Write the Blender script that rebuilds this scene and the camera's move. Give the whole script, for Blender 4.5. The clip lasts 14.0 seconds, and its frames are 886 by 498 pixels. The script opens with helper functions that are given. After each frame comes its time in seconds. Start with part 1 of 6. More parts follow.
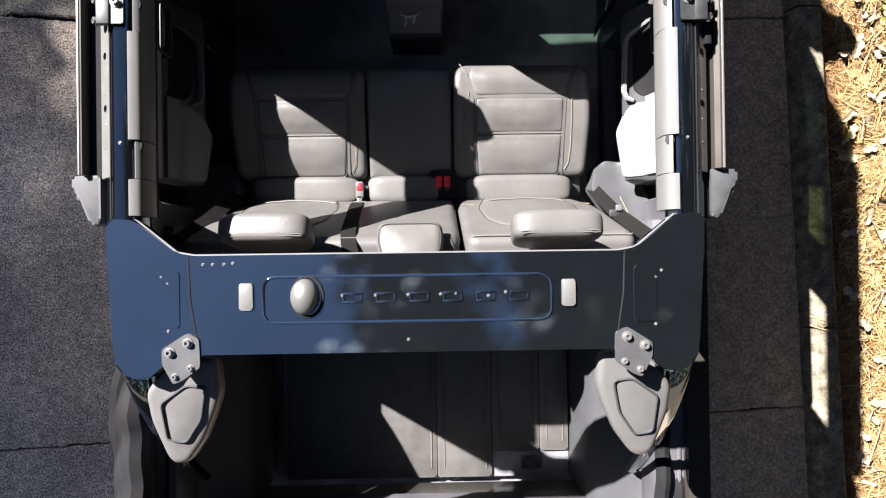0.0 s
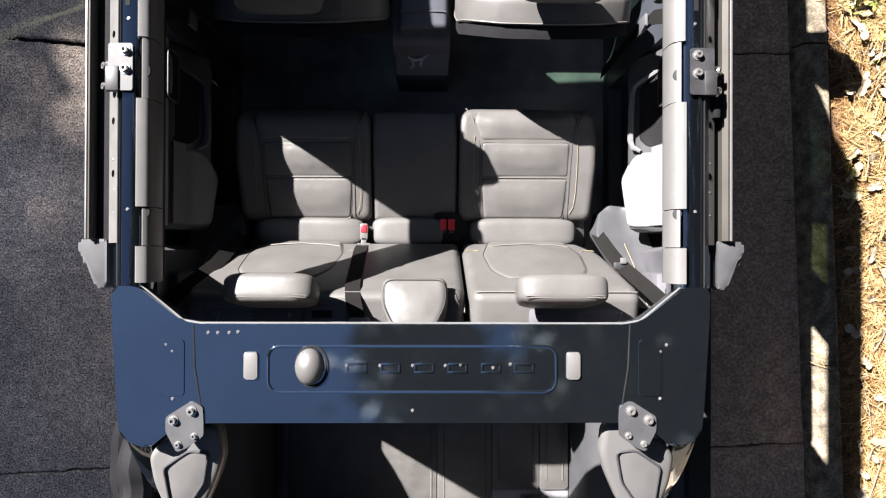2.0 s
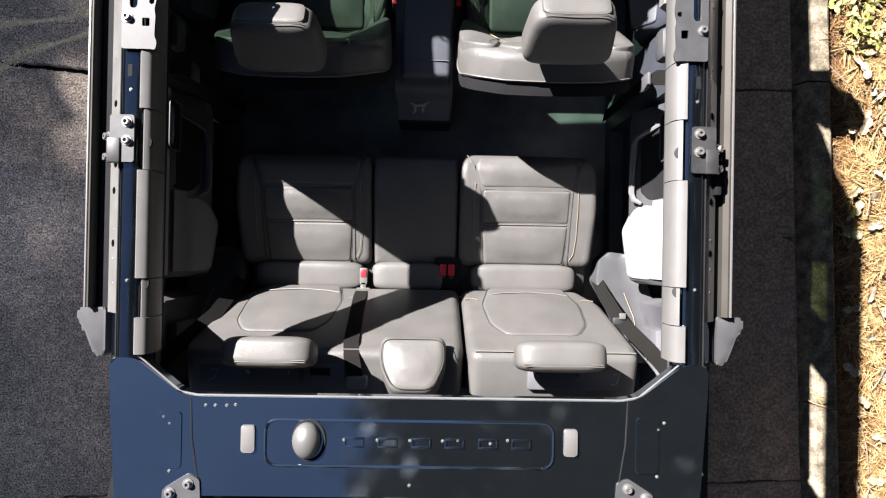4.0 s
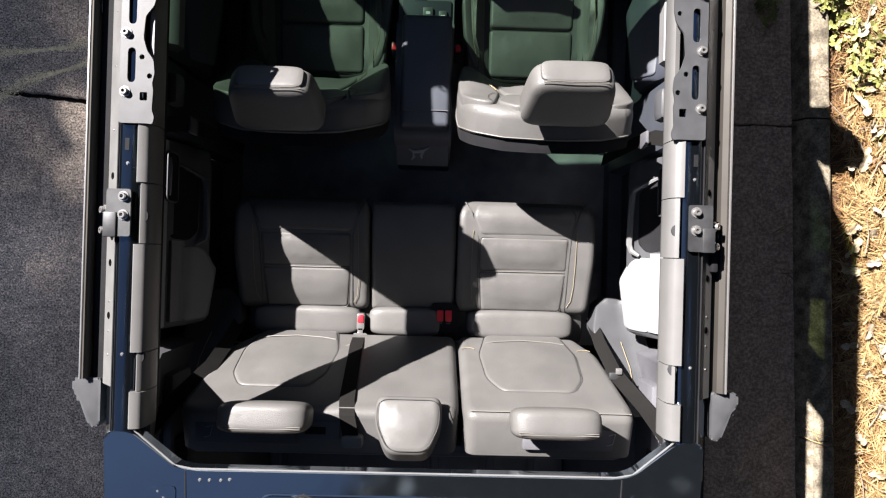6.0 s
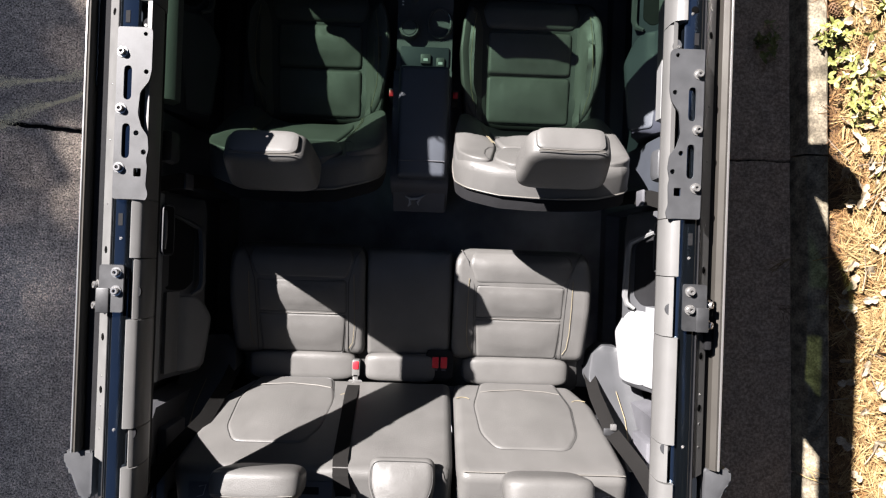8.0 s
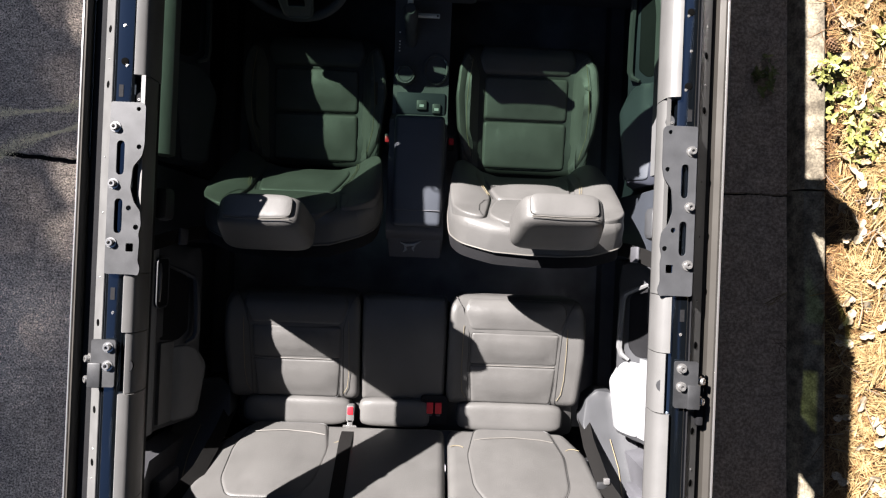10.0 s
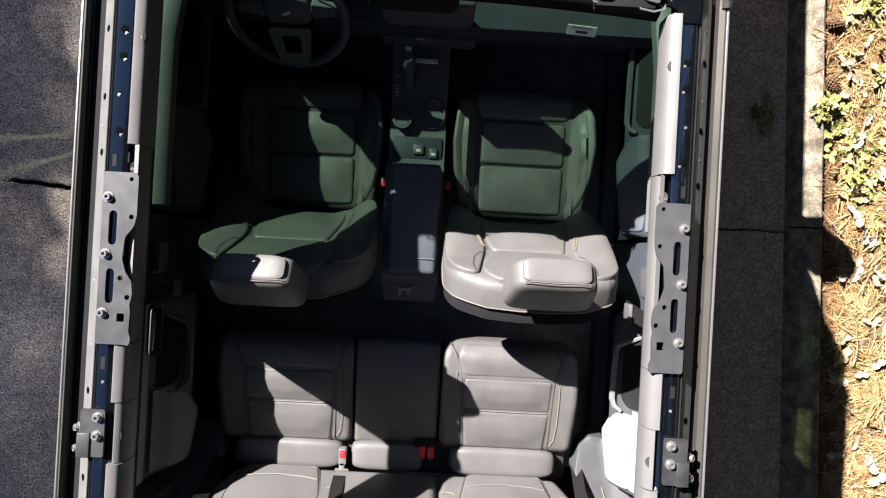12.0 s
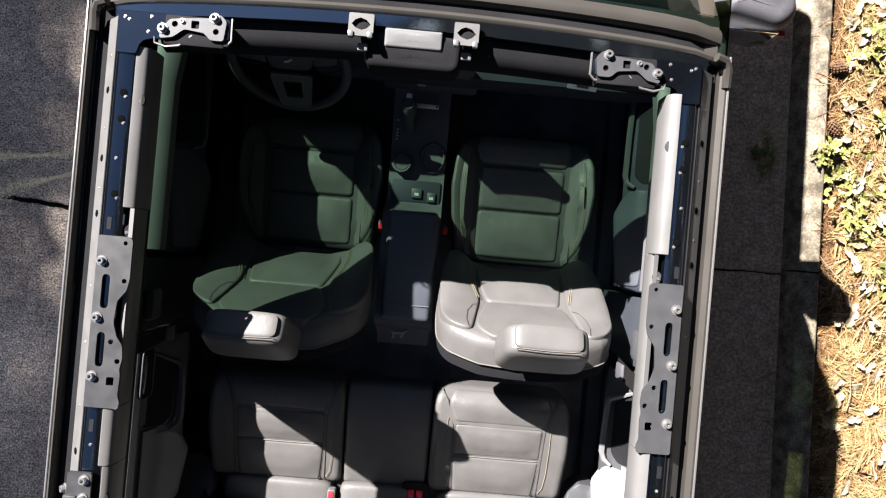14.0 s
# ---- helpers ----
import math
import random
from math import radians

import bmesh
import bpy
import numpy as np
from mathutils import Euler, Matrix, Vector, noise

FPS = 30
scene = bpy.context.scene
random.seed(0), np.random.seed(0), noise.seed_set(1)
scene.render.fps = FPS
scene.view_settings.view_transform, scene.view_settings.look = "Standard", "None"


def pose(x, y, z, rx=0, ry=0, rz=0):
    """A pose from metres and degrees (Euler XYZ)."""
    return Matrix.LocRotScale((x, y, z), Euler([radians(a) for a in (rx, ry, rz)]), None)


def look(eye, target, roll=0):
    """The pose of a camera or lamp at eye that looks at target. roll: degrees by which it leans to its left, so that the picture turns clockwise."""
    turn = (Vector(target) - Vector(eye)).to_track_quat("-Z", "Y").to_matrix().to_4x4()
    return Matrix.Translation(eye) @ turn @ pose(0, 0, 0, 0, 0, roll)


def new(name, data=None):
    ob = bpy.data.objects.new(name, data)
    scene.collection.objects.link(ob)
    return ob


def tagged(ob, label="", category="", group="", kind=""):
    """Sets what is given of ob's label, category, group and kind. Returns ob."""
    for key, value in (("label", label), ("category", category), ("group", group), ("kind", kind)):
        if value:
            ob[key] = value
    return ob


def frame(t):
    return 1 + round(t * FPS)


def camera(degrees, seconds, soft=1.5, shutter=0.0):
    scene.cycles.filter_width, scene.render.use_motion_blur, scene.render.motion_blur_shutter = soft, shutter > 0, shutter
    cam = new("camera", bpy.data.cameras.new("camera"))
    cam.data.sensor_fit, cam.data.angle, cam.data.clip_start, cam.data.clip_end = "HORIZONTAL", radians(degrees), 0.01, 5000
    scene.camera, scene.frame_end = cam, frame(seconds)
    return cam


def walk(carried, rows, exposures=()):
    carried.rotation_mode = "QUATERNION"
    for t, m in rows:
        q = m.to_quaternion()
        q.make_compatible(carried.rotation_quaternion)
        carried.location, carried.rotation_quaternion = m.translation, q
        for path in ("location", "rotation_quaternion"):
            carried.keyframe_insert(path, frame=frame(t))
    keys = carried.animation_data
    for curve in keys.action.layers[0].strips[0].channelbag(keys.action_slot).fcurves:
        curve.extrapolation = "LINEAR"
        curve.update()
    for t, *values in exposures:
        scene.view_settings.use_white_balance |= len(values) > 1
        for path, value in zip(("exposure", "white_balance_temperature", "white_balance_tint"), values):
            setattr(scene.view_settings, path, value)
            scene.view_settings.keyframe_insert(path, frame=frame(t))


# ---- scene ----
cam = camera(73.0, 14.0, 1.2)
METRES, EYE, TILT, LEAN, TURN = 1.215, 3.2, 0.0, -0.9, -0.7
ROWS = [
    (0.0, 0.0, 0.0, 0.0, -0.07, -89.63, 0.0),
    (0.5, -0.003, 0.0338, 0.0004, 0.16, -89.65, -0.0),
    (1.0, -0.0065, 0.0672, 0.0006, 0.41, -89.64, -0.0),
    (1.5, -0.0098, 0.1014, 0.0006, 0.65, -89.65, 0.01),
    (2.0, -0.0121, 0.1359, 0.0006, 0.9, -89.66, 0.01),
    (2.5, -0.0131, 0.1711, 0.0007, 1.15, -89.67, 0.02),
    (3.0, -0.0137, 0.2067, 0.0007, 1.38, -89.66, 0.02),
    (5.5, -0.0122, 0.388, 0.0012, 2.12, -89.69, 0.03),
    (6.0, -0.0111, 0.4245, 0.0011, 2.26, -89.7, 0.03),
    (6.5, -0.0097, 0.4612, 0.0009, 2.38, -89.7, 0.03),
    (7.0, -0.0085, 0.4981, 0.0007, 2.49, -89.7, 0.03),
    (7.5, -0.0068, 0.5351, 0.0005, 2.59, -89.71, 0.03),
    (8.0, -0.0049, 0.572, 0.0, 2.69, -89.71, 0.03),
    (10.5, 0.0057, 0.7523, 0.0012, 3.16, -89.75, 0.04),
    (11.0, 0.0079, 0.7879, 0.0011, 3.37, -89.77, 0.04),
    (11.5, 0.0092, 0.8229, 0.001, 3.59, -89.77, 0.04),
    (12.0, 0.0108, 0.8583, 0.0011, 3.86, -89.78, 0.04),
    (12.5, 0.0124, 0.8935, 0.0012, 4.18, -89.77, 0.04),
    (13.0, 0.0137, 0.9293, 0.0013, 4.61, -89.79, 0.05),
    (13.5, 0.014, 0.9646, 0.0013, 5.14, -89.81, 0.06),
    (14.0, 0.0138, 0.9987, 0.0019, 5.71, -89.8, 0.07),
]
walk(cam, [(t, pose(0, 0, EYE, TILT, LEAN, TURN) @ pose(METRES * x, METRES * y, METRES * z, 90 + pitch, roll, yaw)) for t, x, y, z, yaw, pitch, roll in ROWS],
     [(0.0, 1.34, 6500, 14), (3.0, 1.28, 6500, 14), (6.0, 1.14, 6500, 14), (14.0, 1.22, 6500, 14)])

from mathutils.geometry import delaunay_2d_cdt

# ---- light ----
SUN = Vector((-0.907, 0.76, 1.0)).normalized()
sun = new("sun", bpy.data.lights.new("sun", "SUN"))
sun.data.energy, sun.data.angle, sun.data.color = 17.0, radians(0.55), (1.0, 0.965, 0.92)
sun.matrix_world = look(SUN * 30, (0, 0, 0))
world = bpy.data.worlds.new("sky")
scene.world = world
world.use_nodes = True
sky = world.node_tree.nodes.new("ShaderNodeTexSky")
sky.sky_type, sky.sun_disc = "NISHITA", False
sky.dust_density, sky.ozone_density = 0.4, 2.0
sky.sun_elevation, sky.sun_rotation = math.asin(SUN.z), math.atan2(SUN.x, SUN.y)
world.node_tree.links.new(sky.outputs[0], world.node_tree.nodes["Background"].inputs[0])
world.node_tree.nodes["Background"].inputs[1].default_value = 0.060


# ---- materials ----
def mat(name, color, rough=0.6, metal=0.0, vary=0.12, scale=6.0, grain=300.0, bump=0.05, coat=0.0, second=None, spec=0.28, stain=0.5, spread=0.08):
    """A surface with variation at two scales, fine relief and an optional second colour in patches."""
    m = bpy.data.materials.new(name)
    m.use_nodes = True
    t = m.node_tree
    b = t.nodes["Principled BSDF"]
    co = t.nodes.new("ShaderNodeTexCoord")
    big, fine = t.nodes.new("ShaderNodeTexNoise"), t.nodes.new("ShaderNodeTexNoise")
    big.inputs["Scale"].default_value, big.inputs["Detail"].default_value = scale, 6
    fine.inputs["Scale"].default_value, fine.inputs["Detail"].default_value = grain, 3
    for n in (big, fine):
        t.links.new(co.outputs["Object"], n.inputs["Vector"])
    ramp = t.nodes.new("ShaderNodeValToRGB")
    dark = [c * (1 - vary) for c in color]
    light = second or [min(1, c * (1 + vary)) for c in color]
    ramp.color_ramp.elements[0].position, ramp.color_ramp.elements[1].position = stain - 0.16, stain + 0.16
    ramp.color_ramp.elements[0].color, ramp.color_ramp.elements[1].color = (*dark, 1), (*light, 1)
    t.links.new(big.outputs[0], ramp.inputs[0])
    mix = t.nodes.new("ShaderNodeMix")
    mix.data_type, mix.blend_type = "RGBA", "OVERLAY"
    mix.inputs[0].default_value = min(1.0, vary * 2)
    t.links.new(ramp.outputs[0], mix.inputs[6])
    t.links.new(fine.outputs[0], mix.inputs[7])
    t.links.new(mix.outputs[2], b.inputs["Base Color"])
    gloss = t.nodes.new("ShaderNodeMapRange")
    gloss.inputs["To Min"].default_value, gloss.inputs["To Max"].default_value = max(0.01, rough - spread), min(1, rough + spread)
    t.links.new(big.outputs[0], gloss.inputs[0])
    t.links.new(gloss.outputs[0], b.inputs["Roughness"])
    b.inputs["Metallic"].default_value = metal
    b.inputs["Coat Weight"].default_value = coat
    b.inputs["Coat Roughness"].default_value = 0.05
    b.inputs["Specular IOR Level"].default_value = spec
    if bump:
        bp = t.nodes.new("ShaderNodeBump")
        bp.inputs["Strength"].default_value, bp.inputs["Distance"].default_value = bump, 0.002
        t.links.new(fine.outputs[0], bp.inputs["Height"])
        t.links.new(bp.outputs[0], b.inputs["Normal"])
    return m


def glass(name, tint, gloss=0.04):
    m = bpy.data.materials.new(name)
    m.use_nodes = True
    t = m.node_tree
    t.nodes.remove(t.nodes["Principled BSDF"])
    a, g, x = t.nodes.new("ShaderNodeBsdfTransparent"), t.nodes.new("ShaderNodeBsdfGlossy"), t.nodes.new("ShaderNodeMixShader")
    lw, pw, f = t.nodes.new("ShaderNodeLayerWeight"), t.nodes.new("ShaderNodeMath"), t.nodes.new("ShaderNodeMath")
    pw.operation, pw.inputs[1].default_value = "POWER", 4.0
    f.operation, f.inputs[1].default_value, f.inputs[2].default_value = "MULTIPLY_ADD", 0.7, gloss
    t.links.new(lw.outputs["Facing"], pw.inputs[0])
    t.links.new(pw.outputs[0], f.inputs[0])
    a.inputs[0].default_value = (*tint, 1)
    g.inputs["Roughness"].default_value = 0.01
    t.links.new(f.outputs[0], x.inputs[0])
    t.links.new(a.outputs[0], x.inputs[1])
    t.links.new(g.outputs[0], x.inputs[2])
    t.links.new(x.outputs[0], t.nodes["Material Output"].inputs[0])
    return m


LEATHER = mat("grey leather", (0.061, 0.0593, 0.057), 0.42, spec=0.22, vary=0.08, scale=9, grain=420, bump=0.35)
def wrinkle(m, scale, strength):
    """Soft creases on top of the fine grain."""
    t = m.node_tree
    b = t.nodes["Principled BSDF"]
    n, bp = t.nodes.new("ShaderNodeTexNoise"), t.nodes.new("ShaderNodeBump")
    n.inputs["Scale"].default_value, n.inputs["Detail"].default_value, n.inputs["Distortion"].default_value = scale, 5, 1.6
    bp.inputs["Strength"].default_value, bp.inputs["Distance"].default_value = strength, 0.006
    old = b.inputs["Normal"].links[0].from_socket
    t.links.new(t.nodes["Texture Coordinate"].outputs["Object"], n.inputs["Vector"])
    t.links.new(n.outputs[0], bp.inputs["Height"])
    t.links.new(old, bp.inputs["Normal"])
    t.links.new(bp.outputs[0], b.inputs["Normal"])


wrinkle(LEATHER, 13, 0.13)
LEATHER_SIDE = mat("dark grey leather", (0.025, 0.0245, 0.024), 0.5, vary=0.08, scale=9, grain=700, bump=0.25)
THREAD = mat("tan thread", (0.135, 0.1125, 0.07), 0.7, bump=0)
PIPING = mat("pale piping", (0.085, 0.08, 0.0725), 0.5, bump=0)
BLACK = mat("black plastic", (0.058, 0.058, 0.064), 0.6, vary=0.2, grain=500, bump=0.2, spec=0.165)
CARPET = mat("black carpet", (0.15, 0.151, 0.162), 0.95, vary=0.3, grain=420, bump=0.8, spec=0.083)
SLATE = mat("dark blue-grey plastic", (0.032, 0.036, 0.044), 0.5, vary=0.1, grain=600, bump=0.2)
GREY = mat("light grey moulded plastic", (0.0825, 0.083, 0.084), 0.45, vary=0.06, scale=12, grain=800, bump=0.15)
DOORGREY = mat("mid grey moulded plastic", (0.033, 0.034, 0.0365), 0.5, vary=0.06, scale=12, grain=800, bump=0.15)
PAINT = mat("dark metallic paint", (0.172, 0.222, 0.278), 0.03, metal=0.985, vary=0.06, scale=5, grain=1500, bump=0.01, coat=0.5, spread=0.012)
# the bar's paint darkened: a weaker sky reflection is put into its colour
DIMPAINT = mat("dark metallic paint with dimmed reflection", (0.085, 0.112, 0.148), 0.06, metal=0.985, vary=0.06, scale=5, grain=1500, bump=0.02, coat=0.3, spread=0.03)
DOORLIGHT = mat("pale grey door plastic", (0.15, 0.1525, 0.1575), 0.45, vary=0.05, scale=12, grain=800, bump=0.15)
OLIVE = mat("grey-beige body paint", (0.033, 0.0305, 0.027), 0.35, metal=0.2, vary=0.06, scale=7, grain=1200, bump=0.02, coat=0.35)
STEEL = mat("zinc plated steel", (0.026, 0.0265, 0.028), 0.5, metal=0.35, vary=0.22, scale=25, grain=700, bump=0.06)
LIP = mat("grey painted lip", (0.065, 0.0645, 0.0635), 0.45, vary=0.08, scale=20, bump=0.05)
TRIMGREY = mat("light grey rail plastic", (0.075, 0.074, 0.0725), 0.4, vary=0.06, scale=12, grain=800, bump=0.12)
LINER = mat("grey load liner", (0.0575, 0.0555, 0.053), 0.6, vary=0.15, scale=14, grain=260, bump=0.5)
TRIMDARK = mat("dark navy plastic", (0.024, 0.026, 0.034), 0.55, vary=0.15, grain=600, bump=0.2, spec=0.088)
DARKSTEEL = mat("grey coated steel", (0.0375, 0.0385, 0.041), 0.55, metal=0.3, vary=0.1, scale=25, grain=700, bump=0.06)
BOLT = mat("bright steel", (0.312, 0.306, 0.3), 0.22, metal=0.8, vary=0.05, bump=0)
SILVER = mat("satin silver paint", (0.135, 0.1325, 0.1275), 0.33, metal=0.6, vary=0.04, bump=0.02)
RUBBER = mat("black rubber", (0.009, 0.009, 0.0098), 0.8, spec=0.055, vary=0.2, bump=0.1)
HOLE_SHADE = mat("hole shade", (0.002, 0.002, 0.002), 1.0, spec=0, vary=0.1, bump=0)
RED = mat("red plastic", (0.385, 0.014, 0.021), 0.35, vary=0.05, bump=0)
WEBBING = mat("black woven webbing", (0.006, 0.0057, 0.0055), 0.85, spec=0.06, vary=0.15, grain=900, bump=0.5)
EMBLEM = mat("dim grey print", (0.18, 0.185, 0.195), 0.6, vary=0.05, bump=0)
MARK = mat("pale print", (0.275, 0.28, 0.29), 0.6, vary=0.03, bump=0)
WHITE = mat("white plastic", (0.5625, 0.5625, 0.555), 0.4, vary=0.03, bump=0)
GREENGLASS = glass("green tinted glass", (0.35, 0.45, 0.38))
DARKGLASS = glass("dark tinted glass", (0.21, 0.25, 0.16))
MIRRORGLASS = mat("mirror glass", (0.8, 0.8, 0.8), 0.03, metal=1.0, vary=0.0, bump=0)


# ---- mesh helpers ----
CX = -0.06  # the vehicle's centre line


def mesh_of(bm, material, flat=False):
    bmesh.ops.recalc_face_normals(bm, faces=bm.faces)
    me = bpy.data.meshes.new("mesh")
    bm.to_mesh(me)
    bm.free()
    me.materials.append(material)
    if not flat:
        me.shade_smooth()
        me.set_sharp_from_angle(angle=0.65)
    return me


def thing(name, origin, label, category, group="", kind=""):
    ob = new(name)
    ob.location = (origin[0] + CX, origin[1], origin[2])
    ob.empty_display_size = 0.1
    return tagged(ob, label, category, group, kind)


def part(name, bm, material, parent, label="", flat=False):
    """One mesh under a thing or a part. The bmesh is in the vehicle's coordinates (x from its centre line)."""
    top, shift = parent, Vector((CX, 0, 0))
    while top is not None:
        shift -= top.location
        top = top.parent
    bmesh.ops.translate(bm, vec=shift, verts=bm.verts)
    ob = new(name, mesh_of(bm, material, flat))
    ob.parent = parent
    return tagged(ob, label)


def share(name, me, at, parent, turn=None):
    """A small part on a mesh that alike parts share, at a place in the vehicle's coordinates."""
    ob = new(name, me)
    top, shift = parent, Vector((CX, 0, 0))
    while top is not None:
        shift -= top.location
        top = top.parent
    ob.parent = parent
    ob.matrix_basis = Matrix.Translation(Vector(at) + shift) @ (turn or Matrix())
    return ob


def box(x0, x1, y0, y1, z0, z1, b=0.004, seg=2, bm=None):
    bm = bm or bmesh.new()
    v = [bm.verts.new((x, y, z)) for x in (x0, x1) for y in (y0, y1) for z in (z0, z1)]
    fs = [bm.faces.new([v[i] for i in f]) for f in ((0, 1, 3, 2), (4, 6, 7, 5), (0, 4, 5, 1), (2, 3, 7, 6), (0, 2, 6, 4), (1, 5, 7, 3))]
    if b:
        es = list({e for f in fs for e in f.edges})
        bmesh.ops.bevel(bm, geom=es, offset=b, segments=seg, affect="EDGES", profile=0.5)
    return bm


def rounded(points, r, n=5, fill=0):
    """A closed outline with rounded corners; fill: extra points along each side."""
    out, k = [], len(points)
    for i in range(k):
        p, a, c = Vector(points[i]), Vector(points[i - 1]), Vector(points[(i + 1) % k])
        ra = min(r, (a - p).length * 0.48)
        rc = min(r, (c - p).length * 0.48)
        s, e = p + (a - p).normalized() * ra, p + (c - p).normalized() * rc
        for j in range(n + 1):
            t = j / n
            out.append(s * (1 - t) ** 2 + p * 2 * t * (1 - t) + e * t * t)
        if fill:
            q = c + (p - c).normalized() * min(r, (p - c).length * 0.48)
            for j in range(1, fill + 1):
                out.append(e.lerp(q, j / (fill + 1)))
    return out


def rect(u0, u1, v0, v1):
    return [(u0, v0), (u1, v0), (u1, v1), (u0, v1)]


def circle(u, v, r, n=12):
    return [Vector((u + r * math.cos(2 * math.pi * i / n), v + r * math.sin(2 * math.pi * i / n))) for i in range(n)]


AXES = {"z": lambda u, v, w: (u, v, w), "x": lambda u, v, w: (w, u, v), "y": lambda u, v, w: (u, w, v)}


def plate(outline, lo, hi, axis="z", holes=(), b=0.0):
    """A flat plate between two heights, with holes through it."""
    bm = bmesh.new()
    put = AXES[axis]
    if not holes:
        a = [bm.verts.new(put(p[0], p[1], lo)) for p in outline]
        c = [bm.verts.new(put(p[0], p[1], hi)) for p in outline]
        k = len(a)
        bm.faces.new(a[::-1])
        top = bm.faces.new(c)
        for i in range(k):
            bm.faces.new((a[i], a[(i + 1) % k], c[(i + 1) % k], c[i]))
        if b:
            bmesh.ops.bevel(bm, geom=list(top.edges), offset=b, segments=2, affect="EDGES", profile=0.5)
        return bm
    edges = []
    for loop in (outline, *holes):
        vs = [bm.verts.new(put(p[0], p[1], lo)) for p in loop]
        edges += [bm.edges.new((vs[i], vs[(i + 1) % len(vs)])) for i in range(len(vs))]
    bmesh.ops.triangle_fill(bm, edges=edges, use_beauty=True)
    made = bmesh.ops.extrude_face_region(bm, geom=list(bm.faces))
    up = Vector(put(0, 0, hi)) - Vector(put(0, 0, lo))
    bmesh.ops.translate(bm, vec=up, verts=[g for g in made["geom"] if isinstance(g, bmesh.types.BMVert)])
    return bm


def loft(rings, bm=None, caps=True):
    """A skin over closed rings with the same number of points."""
    bm = bm or bmesh.new()
    vs = [[bm.verts.new(p) for p in ring] for ring in rings]
    k = len(vs[0])
    for a, c in zip(vs, vs[1:]):
        for i in range(k):
            bm.faces.new((a[i], a[(i + 1) % k], c[(i + 1) % k], c[i]))
    if caps:
        bm.faces.new(vs[0][::-1])
        bm.faces.new(vs[-1])
    return bm


def tube(path, r, n=8, bm=None):
    path = [Vector(p) for p in path]
    rings = []
    for i, p in enumerate(path):
        d = (path[min(i + 1, len(path) - 1)] - path[max(i - 1, 0)]).normalized()
        a = d.orthogonal().normalized() if abs(d.z) > 0.95 else d.cross(Vector((0, 0, 1))).normalized()
        c = d.cross(a)
        rr = r[i] if isinstance(r, (list, tuple)) else r
        rings.append([p + a * rr * math.cos(2 * math.pi * j / n) + c * rr * math.sin(2 * math.pi * j / n) for j in range(n)])
    return loft(rings, bm)


def ribbon(path, w, th, across, bm=None):
    """A flat strap of width w and thickness th along a path; across: its width direction."""
    across = Vector(across).normalized()
    rings = []
    for i, p in enumerate(path):
        p = Vector(p)
        d = (Vector(path[min(i + 1, len(path) - 1)]) - Vector(path[max(i - 1, 0)])).normalized()
        nrm = d.cross(across).normalized()
        rings.append([p + across * w / 2 + nrm * th / 2, p - across * w / 2 + nrm * th / 2, p - across * w / 2 - nrm * th / 2, p + across * w / 2 - nrm * th / 2])
    return loft(rings, bm)


def sweep(profile, ys, shift=None):
    """A profile (x, z) carried along y; shift(y) gives (dx, dz)."""
    rings = []
    for y in ys:
        dx, dz = shift(y) if shift else (0, 0)
        rings.append([(p[0] + dx, y, p[1] + dz) for p in profile])
    return loft(rings)


def cross(profile, xs, bow):
    """A profile (y, z) carried along x; bow(x) gives (dy, dz)."""
    return loft([[(x, p[0] + bow(x)[0], p[1] + bow(x)[1]) for p in profile] for x in xs])


